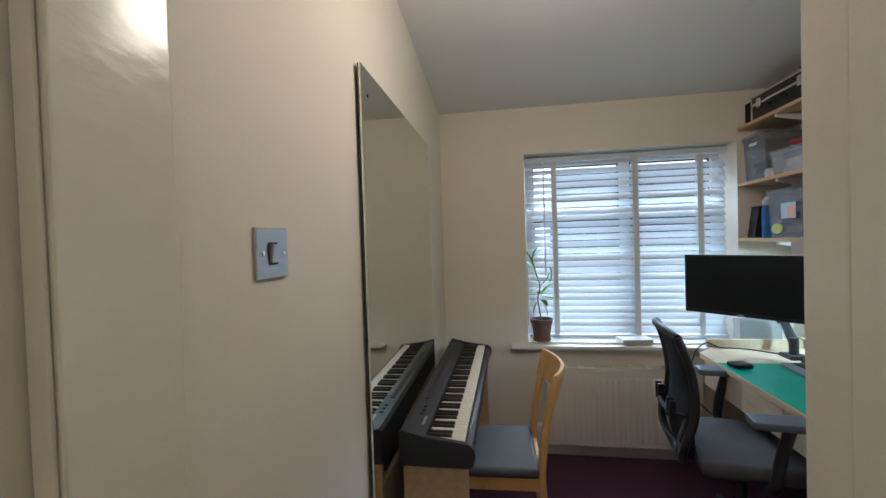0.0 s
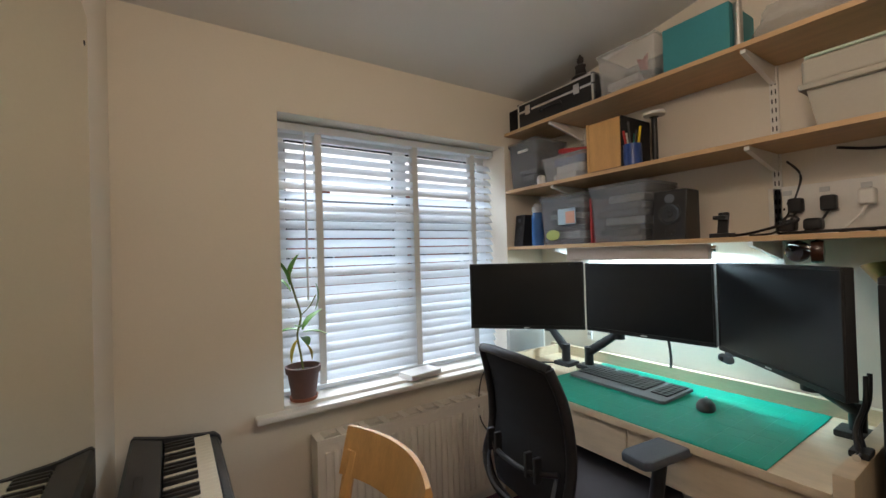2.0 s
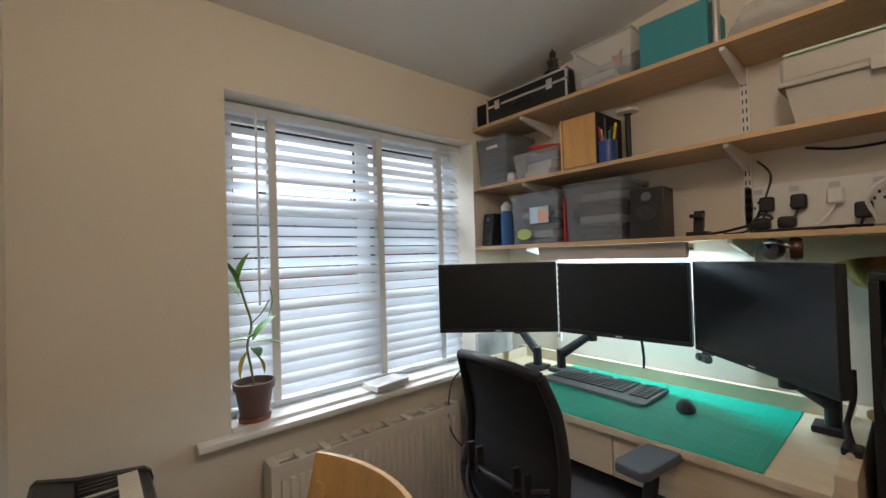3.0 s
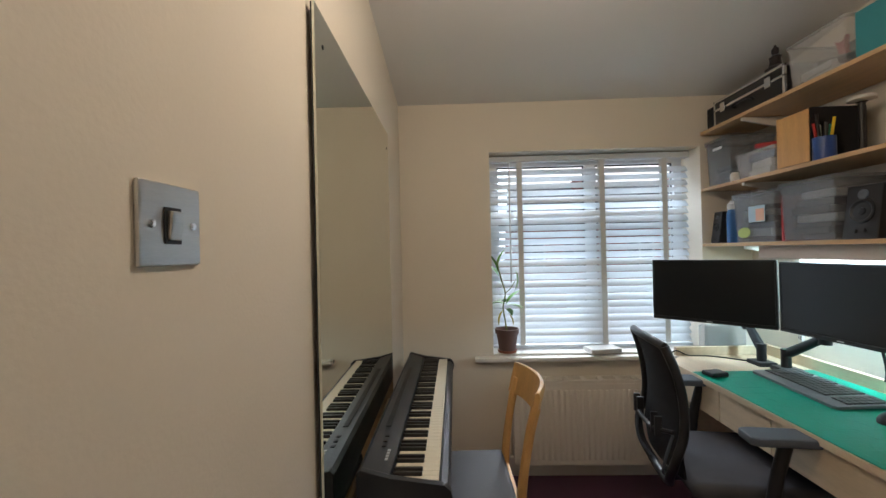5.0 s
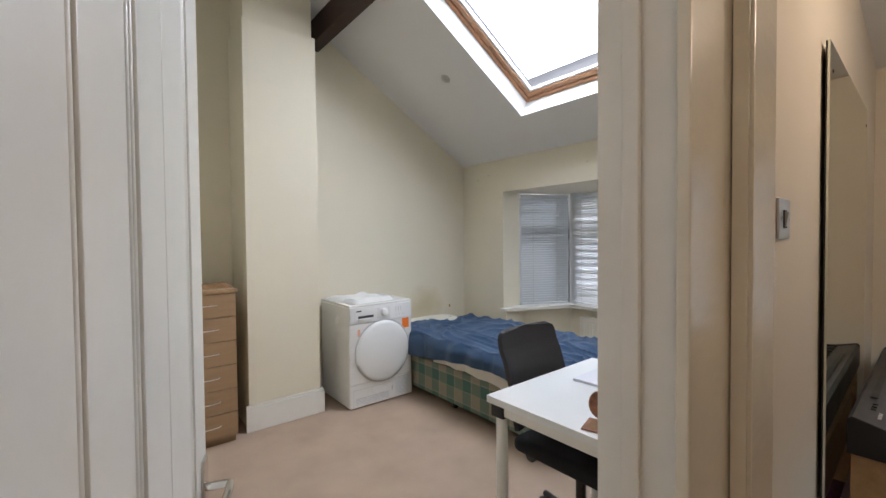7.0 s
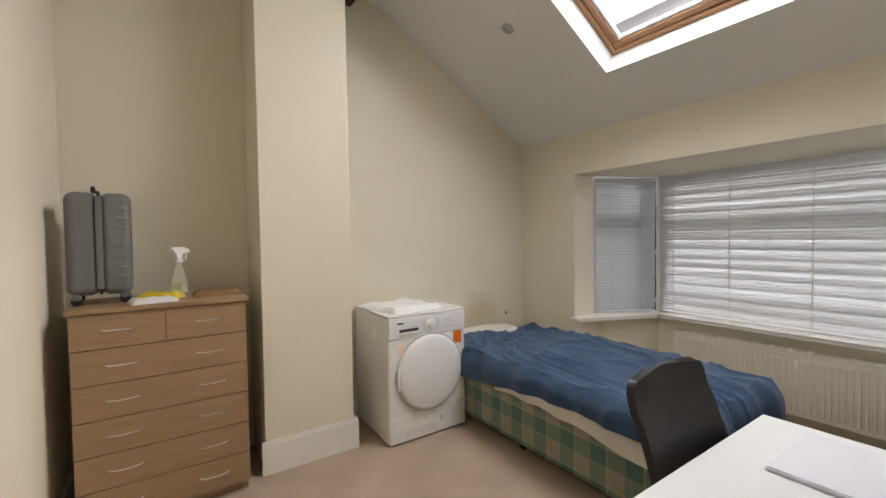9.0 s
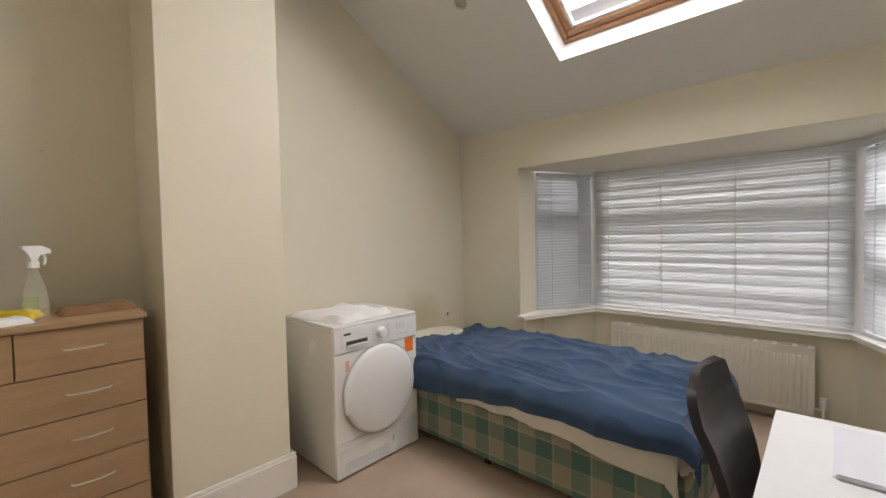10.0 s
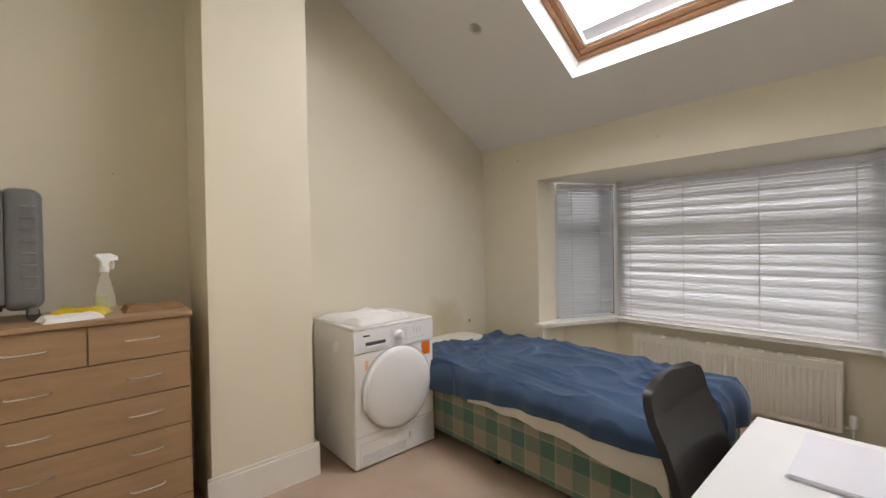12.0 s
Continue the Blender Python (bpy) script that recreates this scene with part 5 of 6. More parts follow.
# top shelf
single("black_box", cube(1.43, 1.55, 2.655, 2.735, z3, z3 + 0.135, 0.003), M_MATT, "small dark box in the shelf corner", "box")
fc = thing("flight_case", pose(1.515, 2.395, z3), "black flight case with aluminium edges", "case")
W2, D2, H2 = 0.255, 0.10, 0.15
part("shell", cube(-D2 + 0.004, D2 - 0.004, -W2 + 0.004, W2 - 0.004, 0.004, H2 - 0.004), M_BLACK, fc)
bm = bmesh.new()
for x in (-D2, D2 - 0.014):
    for z in (0, 0.088, H2 - 0.014):
        box(bm, x, x + 0.014, -W2, W2, z, z + 0.014, 0.003)
    for y in (-W2, W2 - 0.014):
        box(bm, x, x + 0.014, y, y + 0.014, 0.0, H2, 0.003)
for y in (-W2, W2 - 0.014):
    for z in (0, H2 - 0.014):
        box(bm, -D2, D2, y, y + 0.014, z, z + 0.014, 0.003)
part("aluminium_edge", bm, M_CHROME, fc)
for y in (-0.16, 0.17):
    part("latch", cube(-D2 - 0.008, -D2, y - 0.018, y + 0.018, 0.07, 0.12, 0.004), M_CHROME, fc)
part("handle", tube(bmesh.new(), [(-D2, 0.07, 0.055), (-D2 - 0.02, 0.06, 0.068), (-D2 - 0.02, -0.05, 0.068), (-D2, -0.06, 0.055)], 0.008), M_BLACK, fc)
single("seated_figurine", lathe([(0.045, 0), (0.048, 0.012), (0.03, 0.022), (0.024, 0.045), (0.028, 0.058), (0.012, 0.066), (0.017, 0.078), (0.016, 0.09), (0.007, 0.098), (0.005, 0.104), (0, 0.106)], 16), M_DARKST, "dark seated stone figurine on the case", "figurine", m=pose(1.455, 2.24, z3 + 0.1505) @ Matrix.Diagonal((0.8, 1.05, 1.2, 1)))
t3 = tub("storage_box", pose(1.53, 1.975, z3), 0.27, 0.24, 0.20, M_CLEAR, "clear plastic tub holding toys near the ceiling", lid=False)
clutter(t3, 0.27, 0.24, 0.05, 12, [M_GREYFAB, M_GREYPL])
part("toy", prism([(-0.02, 0.05), (0.01, 0.10), (0.0, 0.16), (0.02, 0.13), (0.05, 0.15), (0.03, 0.09), (0.01, 0.05)], -0.01, 0.01, 0.003, m=pose(-0.04, -0.06, 0.0, 0, 0, 90) @ upr), M_RED, t3)
part("toy", cube(-0.08, 0.08, -0.10, 0.06, 0.052, 0.085, 0.012, m=pose(0, 0, 0, 9, 0, 10)), M_BLACK, t3)
single("teal_box", cube(1.42, 1.64, 1.575, 1.815, z3, z3 + 0.185, 0.004), M_TEAL, "teal cardboard box on the top shelf", "box")
single("metal_tube", rod(bmesh.new(), (1.44, 1.555, z3), (1.44, 1.555, z3 + 0.17), 0.014), M_STEEL, "metal tube standing by the teal box", "tube")
bg = bmesh.new()
bmesh.ops.create_icosphere(bg, subdivisions=4, radius=1)
for v in bg.verts:
    k = 1 + 0.22 * noise.noise(v.co * 2.2) + 0.09 * noise.noise(v.co * 6)
    v.co = Vector((v.co.x * 0.11 * k, v.co.y * 0.15 * k, max(0.0, 0.075 + v.co.z * 0.085 * k)))
single("plastic_bag", bg, M_CLEAR, "crumpled clear plastic bag on the top shelf", "bag", m=pose(1.53, 1.375, z3))
single("storage_carton", cube(1.42, 1.65, 0.85, 1.20, z3, z3 + 0.18, 0.005), M_TEAL, "blue cardboard box on the top shelf", "box")

# desk lamp and headphones behind the end screen
dl = thing("desk_lamp", pose(1.55, 1.16, 0.80), "aged brass desk lamp with a bowl shade", "lamp")
part("foot", lathe([(0.07, 0), (0.07, 0.012), (0.012, 0.022), (0, 0.022)]), M_BRASS, dl)
part("stem", rod(bmesh.new(), (0, 0, 0.02), (0, 0, 0.45), 0.008), M_BRASS, dl)
part("shade", lathe([(0.02, 0.06), (0.05, 0.045), (0.09, 0.0), (0.088, 0.0), (0.048, 0.043), (0.018, 0.057)], 28, m=pose(-0.03, 0.03, 0.475, 0, 192, 20) @ Matrix.Diagonal((1.05, 1.05, 1.5, 1))), M_BRASS, dl)
hp = thing("headphones", pose(1.48, 1.40, 1.287, 0, 0, 35), "glossy brown headphones resting on the screen", "headphones")
part("band", tube(bmesh.new(), [(-0.07, 0, 0.03), (-0.05, 0.03, 0.055), (0, 0.04, 0.062), (0.05, 0.03, 0.055), (0.07, 0, 0.03)], 0.008), M_BROWNPL, hp)
for s in (-1, 1):
    part("ear_cup", lathe([(0.0, -0.018), (0.034, -0.015), (0.038, 0), (0.034, 0.015), (0, 0.018)], 20, m=pose(0.07 * s, 0, 0.034, 90, 0, 25 * s)), M_BROWNPL, hp)
# dark shelf unit at the end of the desk
su = thing("drawer_tower", pose(1.20, 0.70, 0), "dark storage tower with stacked trays beside the desk", "storage tower")
part("carcass_side", cube(0, 0.46, 0.475, 0.495, 0, 1.24, 0.003), M_BLACK, su)
part("carcass_side", cube(0, 0.46, 0.0, 0.02, 0, 1.24, 0.003), M_BLACK, su)
part("back_panel", cube(0.445, 0.46, 0.02, 0.475, 0, 1.24), M_BLACK, su)
part("wooden_top", cube(-0.04, 0.44, 0.021, 0.474, 0.70, 0.72, 0.002), M_OAK, su, "light wooden shelf")
for i, z in enumerate((0.90, 1.075)):
    part("shelf", cube(0.01, 0.444, 0.021, 0.474, z, z + 0.014, 0.002), M_BLACK, su)
rnd = random.Random(21)
for z in (0.721, 0.915, 1.09):
    y = 0.03
    while y < 0.40:
        w, h, d = rnd.uniform(0.05, 0.10), rnd.uniform(0.05, 0.13), rnd.uniform(0.02, 0.09)
        part("stored_box", cube(d, 0.40, y, y + w, z, z + h, 0.008), rnd.choice((M_MATT, M_BLACK, M_GREYFAB, M_BLACK, M_BROWNPL)), su)
        y += w + 0.008
for k in range(4):
    y = 0.46 - k * 0.03
    part("hanging_cable", tube(bmesh.new(), [(0.01, y, 1.22), (-0.02, y - 0.01, 1.10), (0.0, y + 0.015, 0.98), (-0.025, y, 0.86), (0.01, y - 0.01, 0.74)], 0.006), M_BLACK, su)
part("top_board", cube(0, 0.46, 0.0, 0.495, 1.24, 1.258, 0.003), M_BLACK, su)

# ---- study: window sill ----
po = thing("potted_plant", pose(0.205, 2.775, 0.7345), "thin leafy plant in a mauve brown pot on the sill", "plant")
part("saucer", lathe([(0.048, 0), (0.056, 0.003), (0.06, 0.018), (0.056, 0.018), (0.052, 0.006), (0, 0.006)]), M_SAUCER, po)
part("pot", lathe([(0.045, 0.007), (0.05, 0.01), (0.066, 0.118), (0.073, 0.119), (0.075, 0.146), (0.068, 0.147), (0.064, 0.12), (0, 0.12)], 32), M_TERRA, po)
part("soil", lathe([(0.064, 0.121), (0.03, 0.128), (0, 0.13)], 20), M_SOIL, po)
part("stem", tube(bmesh.new(), [(0, 0, 0.12), (-0.01, 0.0, 0.20), (-0.02, 0.005, 0.28), (-0.005, 0.0, 0.36), (-0.025, -0.005, 0.44), (-0.045, 0.0, 0.52), (-0.05, 0, 0.56)], 0.0045, 7), M_STEM, po)
part("stem", tube(bmesh.new(), [(-0.01, 0, 0.36), (0.03, -0.01, 0.40), (0.06, -0.01, 0.45)], 0.0025, 6), M_STEM, po)


def leaf(p, yaw, pitch, ln_, w, mat):
    bm = bmesh.new()
    n = 8
    rows = []
    for i in range(n + 1):
        f = i / n
        half = w * math.sin(math.pi * min(1, f * 0.96 + 0.04)) ** 0.8
        z = -0.35 * ln_ * f * f
        rows.append([bm.verts.new((f * ln_, -half, z + half * 0.35)), bm.verts.new((f * ln_, 0, z)), bm.verts.new((f * ln_, half, z + half * 0.35))])
    for a, b in zip(rows, rows[1:]):
        for k in (0, 1):
            bm.faces.new((a[k], a[k + 1], b[k + 1], b[k]))
    bmesh.ops.remove_doubles(bm, verts=bm.verts, dist=1e-5)
    o = part("leaf", bm, mat, po)
    o.matrix_basis = Matrix.Translation(p) @ pose(0, 0, 0, 0, -pitch, yaw)


for p, yaw, pitch, l_, w_, mt_ in (((-0.05, 0, 0.50), 190, 78, 0.15, 0.022, M_LEAF), ((-0.05, 0, 0.52), 20, 85, 0.12, 0.019, M_LEAF), ((-0.045, 0, 0.47), 150, 60, 0.11, 0.019, M_LEAF),
                                   ((0.06, -0.01, 0.50), -20, -75, 0.12, 0.021, M_LEAF), ((0.0, 0, 0.30), 20, 55, 0.13, 0.022, M_LEAF), ((-0.01, 0, 0.30), 170, 15, 0.10, 0.021, M_LEAF),
                                   ((0.0, 0, 0.29), -10, 8, 0.11, 0.021, M_LEAF), ((0.0, 0, 0.27), 60, -15, 0.10, 0.021, M_LEAF), ((-0.02, 0, 0.26), 190, -55, 0.10, 0.018, M_YLEAF),
                                   ((0.01, 0, 0.24), 10, -50, 0.08, 0.016, M_YLEAF), ((-0.01, 0, 0.31), 250, 30, 0.11, 0.021, M_LEAF)):
    leaf(p, yaw, pitch, l_, w_, mt_)
bx = thing("paper_box", pose(0.78, 2.755, 0.7345, 0, 0, 8), "flat white box lying on the window sill", "box")
part("carton", cube(-0.095, 0.095, -0.055, 0.055, 0, 0.026, 0.002), M_SKIN, bx)
part("printed_edge", cube(-0.09, 0.09, -0.0565, -0.0555, 0.004, 0.020), M_GREYPL, bx)


# ---- bedroom: chest of drawers and what stands on it ----
CX, CY0, CY1, CH = -3.22, -0.575, 0.138, 1.045
cd = thing("chest_of_drawers", pose(CX, CY0, 0), "tall beech effect chest of drawers with bow handles", "chest of drawers")
CW = CY1 - CY0
part("carcass", cube(-0.44, -0.018, 0.004, CW - 0.004, 0.05, CH - 0.022), M_CHEST, cd)
part("plinth", cube(-0.42, -0.04, 0.01, CW - 0.01, 0, 0.05), M_CHEST, cd)
part("top", cube(-0.45, 0.012, -0.008, CW + 0.008, CH - 0.022, CH, 0.004), M_CHEST, cd)
hrow = (CH - 0.022 - 0.055) / 6
for i in range(6):
    z = 0.055 + i * hrow
    cols = [(0.004, CW - 0.004)] if i < 5 else [(0.004, CW / 2 - 0.002), (CW / 2 + 0.002, CW - 0.004)]
    for a, b in cols:
        d = part("drawer", cube(-0.017, 0.0, a, b, z + 0.0015, z + hrow - 0.0025, 0.002), M_CHEST, cd)
        for y in ([CW * 0.26, CW * 0.76] if len(cols) == 1 else [(a + b) / 2]):
            zz = z + hrow * 0.52
            part("handle", tube(bmesh.new(), [(0.0, y - 0.062, zz), (0.016, y - 0.05, zz), (0.024, y, zz), (0.016, y + 0.05, zz), (0.0, y + 0.062, zz)], 0.0034, 8), M_NICKEL, d, "satin nickel bow handle")
sc = thing("suitcase", pose(-3.45, -0.475, CH + 0.0005, 0, 0, 4), "grey hard shell cabin suitcase standing upright", "suitcase")
part("shell", cube(-0.10, 0.10, -0.125, -0.0015, 0.045, 0.535, 0.04, 5), M_SUIT, sc)
part("shell", cube(-0.10, 0.10, 0.0015, 0.125, 0.045, 0.535, 0.04, 5), M_SUIT, sc)
part("zip_band", cube(-0.094, 0.094, -0.006, 0.006, 0.05, 0.54, 0.002), M_BLACK, sc)
part("trolley_channel", cube(0.092, 0.103, -0.014, 0.014, 0.075, 0.515, 0.004), M_SUIT, sc)
part("handle", tube(bmesh.new(), [(-0.04, -0.02, 0.54), (-0.03, -0.02, 0.56), (0.03, -0.02, 0.56), (0.04, -0.02, 0.54)], 0.009), M_BLACK, sc)
for i in range(8):
    part("rib", cube(0.098, 0.104, 0.06, 0.105, 0.13 + i * 0.047, 0.137 + i * 0.047, 0.003), M_STEEL, sc)
for x in (-0.07, 0.07):
    for y in (-0.09, 0.09):
        w = part("wheel", rod(bmesh.new(), (x - 0.01, y, 0.022), (x + 0.01, y, 0.022), 0.022, n=16), M_BLACK, sc)
        part("wheel_fork", cube(x - 0.016, x + 0.016, y - 0.016, y + 0.016, 0.026, 0.06, 0.006), M_SUIT, w)
sb = thing("spray_bottle", pose(-3.40, -0.155, CH + 0.0005, 0, 0, -70), "clear spray bottle with a white trigger", "spray bottle")
part("bottle", lathe([(0.033, 0), (0.036, 0.006), (0.037, 0.05), (0.03, 0.10), (0.022, 0.135), (0.013, 0.17), (0.013, 0.19)], 24, m=Matrix.Diagonal((1.1, 0.75, 1, 1))), M_LIQ, sb)
part("printed_label", cube(-0.022, 0.022, -0.0295, -0.0285, 0.02, 0.075), M_LIME, sb)
part("collar", lathe([(0.017, 0.185), (0.017, 0.21), (0, 0.211)], 16), M_PLASTIC, sb)
part("trigger_head", prism([(-0.05, 0.235), (-0.05, 0.252), (-0.02, 0.268), (0.03, 0.266), (0.035, 0.255), (0.012, 0.235), (0.010, 0.205), (-0.010, 0.205), (-0.015, 0.235)], -0.011, 0.011, 0.003, m=upr), M_PLASTIC, sb)
part("trigger", tube(bmesh.new(), [(-0.025, 0, 0.238), (-0.034, 0, 0.22), (-0.03, 0, 0.195)], 0.005), M_PLASTIC, sb)


def cloth(name, m, w, d, h, mat, label, seed, layers=3, category="cloth"):
    o = bmesh.new()
    n = 14
    g = []
    for i in range(n + 1):
        row = []
        for j in range(n + 1):
            u, v = i / n * 2 - 1, j / n * 2 - 1
            e = max(abs(u), abs(v))
            k = 1 + 0.10 * noise.noise((u * 1.3 + seed, v * 1.3, 0))
            z = h * (1 - max(0, e - 0.85) / 0.15 * 0.9) * (0.8 + 0.5 * noise.noise((u * 2.2, v * 2.2, seed)))
            row.append(o.verts.new((u * w / 2 * k, v * d / 2 * k, max(0.002, z))))
        g.append(row)
    for i in range(n):
        for j in range(n):
            o.faces.new((g[i][j], g[i + 1][j], g[i + 1][j + 1], g[i][j + 1]))
    ring = [g[i][0] for i in range(n + 1)] + [g[n][j] for j in range(1, n + 1)] + [g[i][n] for i in range(n - 1, -1, -1)] + [g[0][j] for j in range(n - 1, 0, -1)]
    low = [o.verts.new((v.co.x * 0.99, v.co.y * 0.99, 0)) for v in ring]
    for i in range(len(ring)):
        o.faces.new((ring[i], ring[(i + 1) % len(ring)], low[(i + 1) % len(ring)], low[i]))
    o.faces.new(low)
    return single(name, o, mat, label, category, m=m)


cloth("cleaning_cloth", pose(-3.30, -0.265, CH + 0.0005, 0, 0, 12), 0.12, 0.19, 0.024, M_TOWEL, "folded white cleaning cloth on the chest", 2.1)
cloth("duster", pose(-3.42, -0.235, CH + 0.0005, 0, 0, -20), 0.11, 0.19, 0.036, M_YELLOW, "crumpled yellow duster on the chest", 5.3)
cloth("brown_cloth", pose(-3.40, 0.02, CH + 0.0005, 0, 0, 5), 0.15, 0.23, 0.032, M_BROWNCL, "folded brown cloth on the chest", 7.7)

# ---- bedroom: tumble dryer ----
DX, DY0, DW, DH = -3.165, 0.938, 0.597, 0.845
td = thing("tumble_dryer", pose(DX, DY0, 0), "white tumble dryer with a round door", "tumble dryer")
part("cabinet", cube(-0.545, -0.012, 0, DW, 0.012, DH - 0.02, 0.008), M_ENAMEL, td)
part("worktop", cube(-0.55, 0.002, 0.001, DW - 0.001, DH - 0.0195, DH, 0.006), M_ENAMEL, td)
part("front_panel", cube(-0.012, 0.0, 0.002, DW - 0.002, 0.20, DH - 0.155, 0.004), M_ENAMEL, td)
part("plinth_panel", cube(-0.012, 0.0, 0.002, DW - 0.002, 0.015, 0.1985, 0.001), M_ENAMEL, td)
part("control_panel", cube(-0.012, 0.006, 0.002, DW - 0.002, DH - 0.152, DH - 0.0205, 0.003), M_PLASTIC, td)
fm = lambda y, z, x=0.0: Matrix.Translation((x, y, z)) @ pose(0, 0, 0, 0, 90, 0)
dr = part("door", lathe([(0.222, 0.0), (0.226, 0.006), (0.222, 0.02), (0.205, 0.034), (0.15, 0.041), (0, 0.045)], 56, m=fm(0.305, 0.442) @ Matrix.Diagonal((1.11, 1.11, 1, 1))), M_PLASTIC, td, "large round white door")
part("door_ring", lathe([(0.236, 0.0), (0.238, 0.004), (0.228, 0.006), (0.227, 0.0)], 56, m=fm(0.305, 0.442) @ Matrix.Diagonal((1.11, 1.11, 1, 1))), M_GREYPL, td)
part("door_grip", tube(bmesh.new(), [(0.012, 0.066, 0.36), (0.020, 0.056, 0.40), (0.020, 0.056, 0.47), (0.012, 0.066, 0.51)], 0.009), M_PLASTIC, dr)
ft = part("drawer_front", cube(0.0062, 0.009, 0.045, 0.245, DH - 0.135, DH - 0.035, 0.002), M_PLASTIC, td)
# flat dark plate: the shade inside the grip recess, given as colour
part("drawer_recess_shade", cube(0.0092, 0.0102, 0.075, 0.215, DH - 0.122, DH - 0.092), M_GREYFAB, ft)
part("drawer_lip", cube(0.0092, 0.016, 0.075, 0.215, DH - 0.126, DH - 0.112, 0.003), M_PLASTIC, ft)
part("maker_mark", cube(0.0092, 0.0097, 0.06, 0.105, DH - 0.058, DH - 0.048), M_BLACK, ft)
part("dial", lathe([(0.034, 0.0), (0.034, 0.006), (0.03, 0.008), (0.027, 0.024), (0.02, 0.028), (0, 0.028)], 32, m=fm(0.315, DH - 0.082, 0.006)), M_PLASTIC, td, "round programme dial")
bm = bmesh.new()
for i in range(7):
    for s in (-1, 1):
        y = 0.315 + s * 0.052
        box(bm, 0.0062, 0.0066, y - 0.012, y + 0.012, DH - 0.125 + i * 0.013, DH - 0.122 + i * 0.013)
for i in range(3):
    box(bm, 0.0062, 0.0066, 0.432 + i * 0.025, 0.437 + i * 0.025, DH - 0.09, DH - 0.05)
    box(bm, 0.0062, 0.0066, 0.43 + i * 0.035, 0.445 + i * 0.035, DH - 0.122, DH - 0.117)
part("panel_print", bm, M_GREYPL, td)
part("orange_sticker", cube(0.0005, 0.0015, 0.50, 0.568, 0.60, 0.685), M_ORANGE, td, "orange energy sticker")
part("sticker", cube(0.0005, 0.0012, 0.012, 0.10, 0.575, 0.655), M_SKIN, td)
part("sticker_print", cube(0.0014, 0.0018, 0.072, 0.096, 0.585, 0.645), M_PEACH, td)
bm = bmesh.new()
for i in range(5):
    box(bm, -0.001, 0.003, 0.05, 0.36, 0.030 + i * 0.011, 0.035 + i * 0.011, 0.001, 1)
for i in range(14):
    box(bm, -0.001, 0.003, 0.42, 0.57, 0.030 + i * 0.011, 0.035 + i * 0.011, 0.001, 1)
part("vent_slats", bm, M_PLASTIC, td)
bm = bmesh.new()
for i in range(5):
    box(bm, -0.001, 0.0008, 0.05, 0.36, 0.0355 + i * 0.011, 0.0405 + i * 0.011)
for i in range(14):
    box(bm, -0.001, 0.0008, 0.42, 0.57, 0.0355 + i * 0.011, 0.0405 + i * 0.011)
part("vent_shadow", bm, M_GREYPL, td)
part("flap_outline", box(cube(-0.001, 0.0008, 0.03, 0.40, 0.155, 0.157), -0.001, 0.0008, 0.03, 0.032, 0.02, 0.155), M_GREYPL, td)
part("flap_catch", cube(-0.001, 0.004, 0.385, 0.40, 0.085, 0.125, 0.002), M_GREYPL, td)
for x in (-0.5, -0.05):
    for y in (0.06, DW - 0.06):
        part("foot", rod(bmesh.new(), (x, y, 0), (x, y, 0.014), 0.018), M_BLACK, td)
cloth("folded_towel", pose(-3.42, 1.165, DH + 0.0005, 0, 0, 8), 0.46, 0.41, 0.042, M_TOWEL, "white towel laid on the tumble dryer", 3.6, category="towel")

# ---- bedroom: bed ----
BX0, BX1, BY0, BY1 = -3.70, -1.655, 1.565, 2.485
bd = thing("divan_bed", pose(0, 0, 0), "single divan bed with green tartan base", "bed")
def tart(name, *b):
    return part(name, cube(*b, 0.018, 3), M_TARTAN, bd, "green and cream tartan base")


tart("base", BX0, BX1, BY0, BY1, 0.055, 0.345)
for x in (BX0 + 0.08, (BX0 + BX1) / 2, BX1 - 0.08):
    for y in (BY0 + 0.06, BY1 - 0.06):
        part("castor", rod(rod(bmesh.new(), (x - 0.012, y, 0.022), (x + 0.012, y, 0.022), 0.022, n=14), (x, y, 0.02), (x, y, 0.058), 0.01), M_BLACK, bd)
part("mattress", cube(BX0 + 0.005, BX1 - 0.005, BY0 + 0.005, BY1 - 0.005, 0.346, 0.49, 0.04, 4), M_SHEET, bd, "off white mattress")


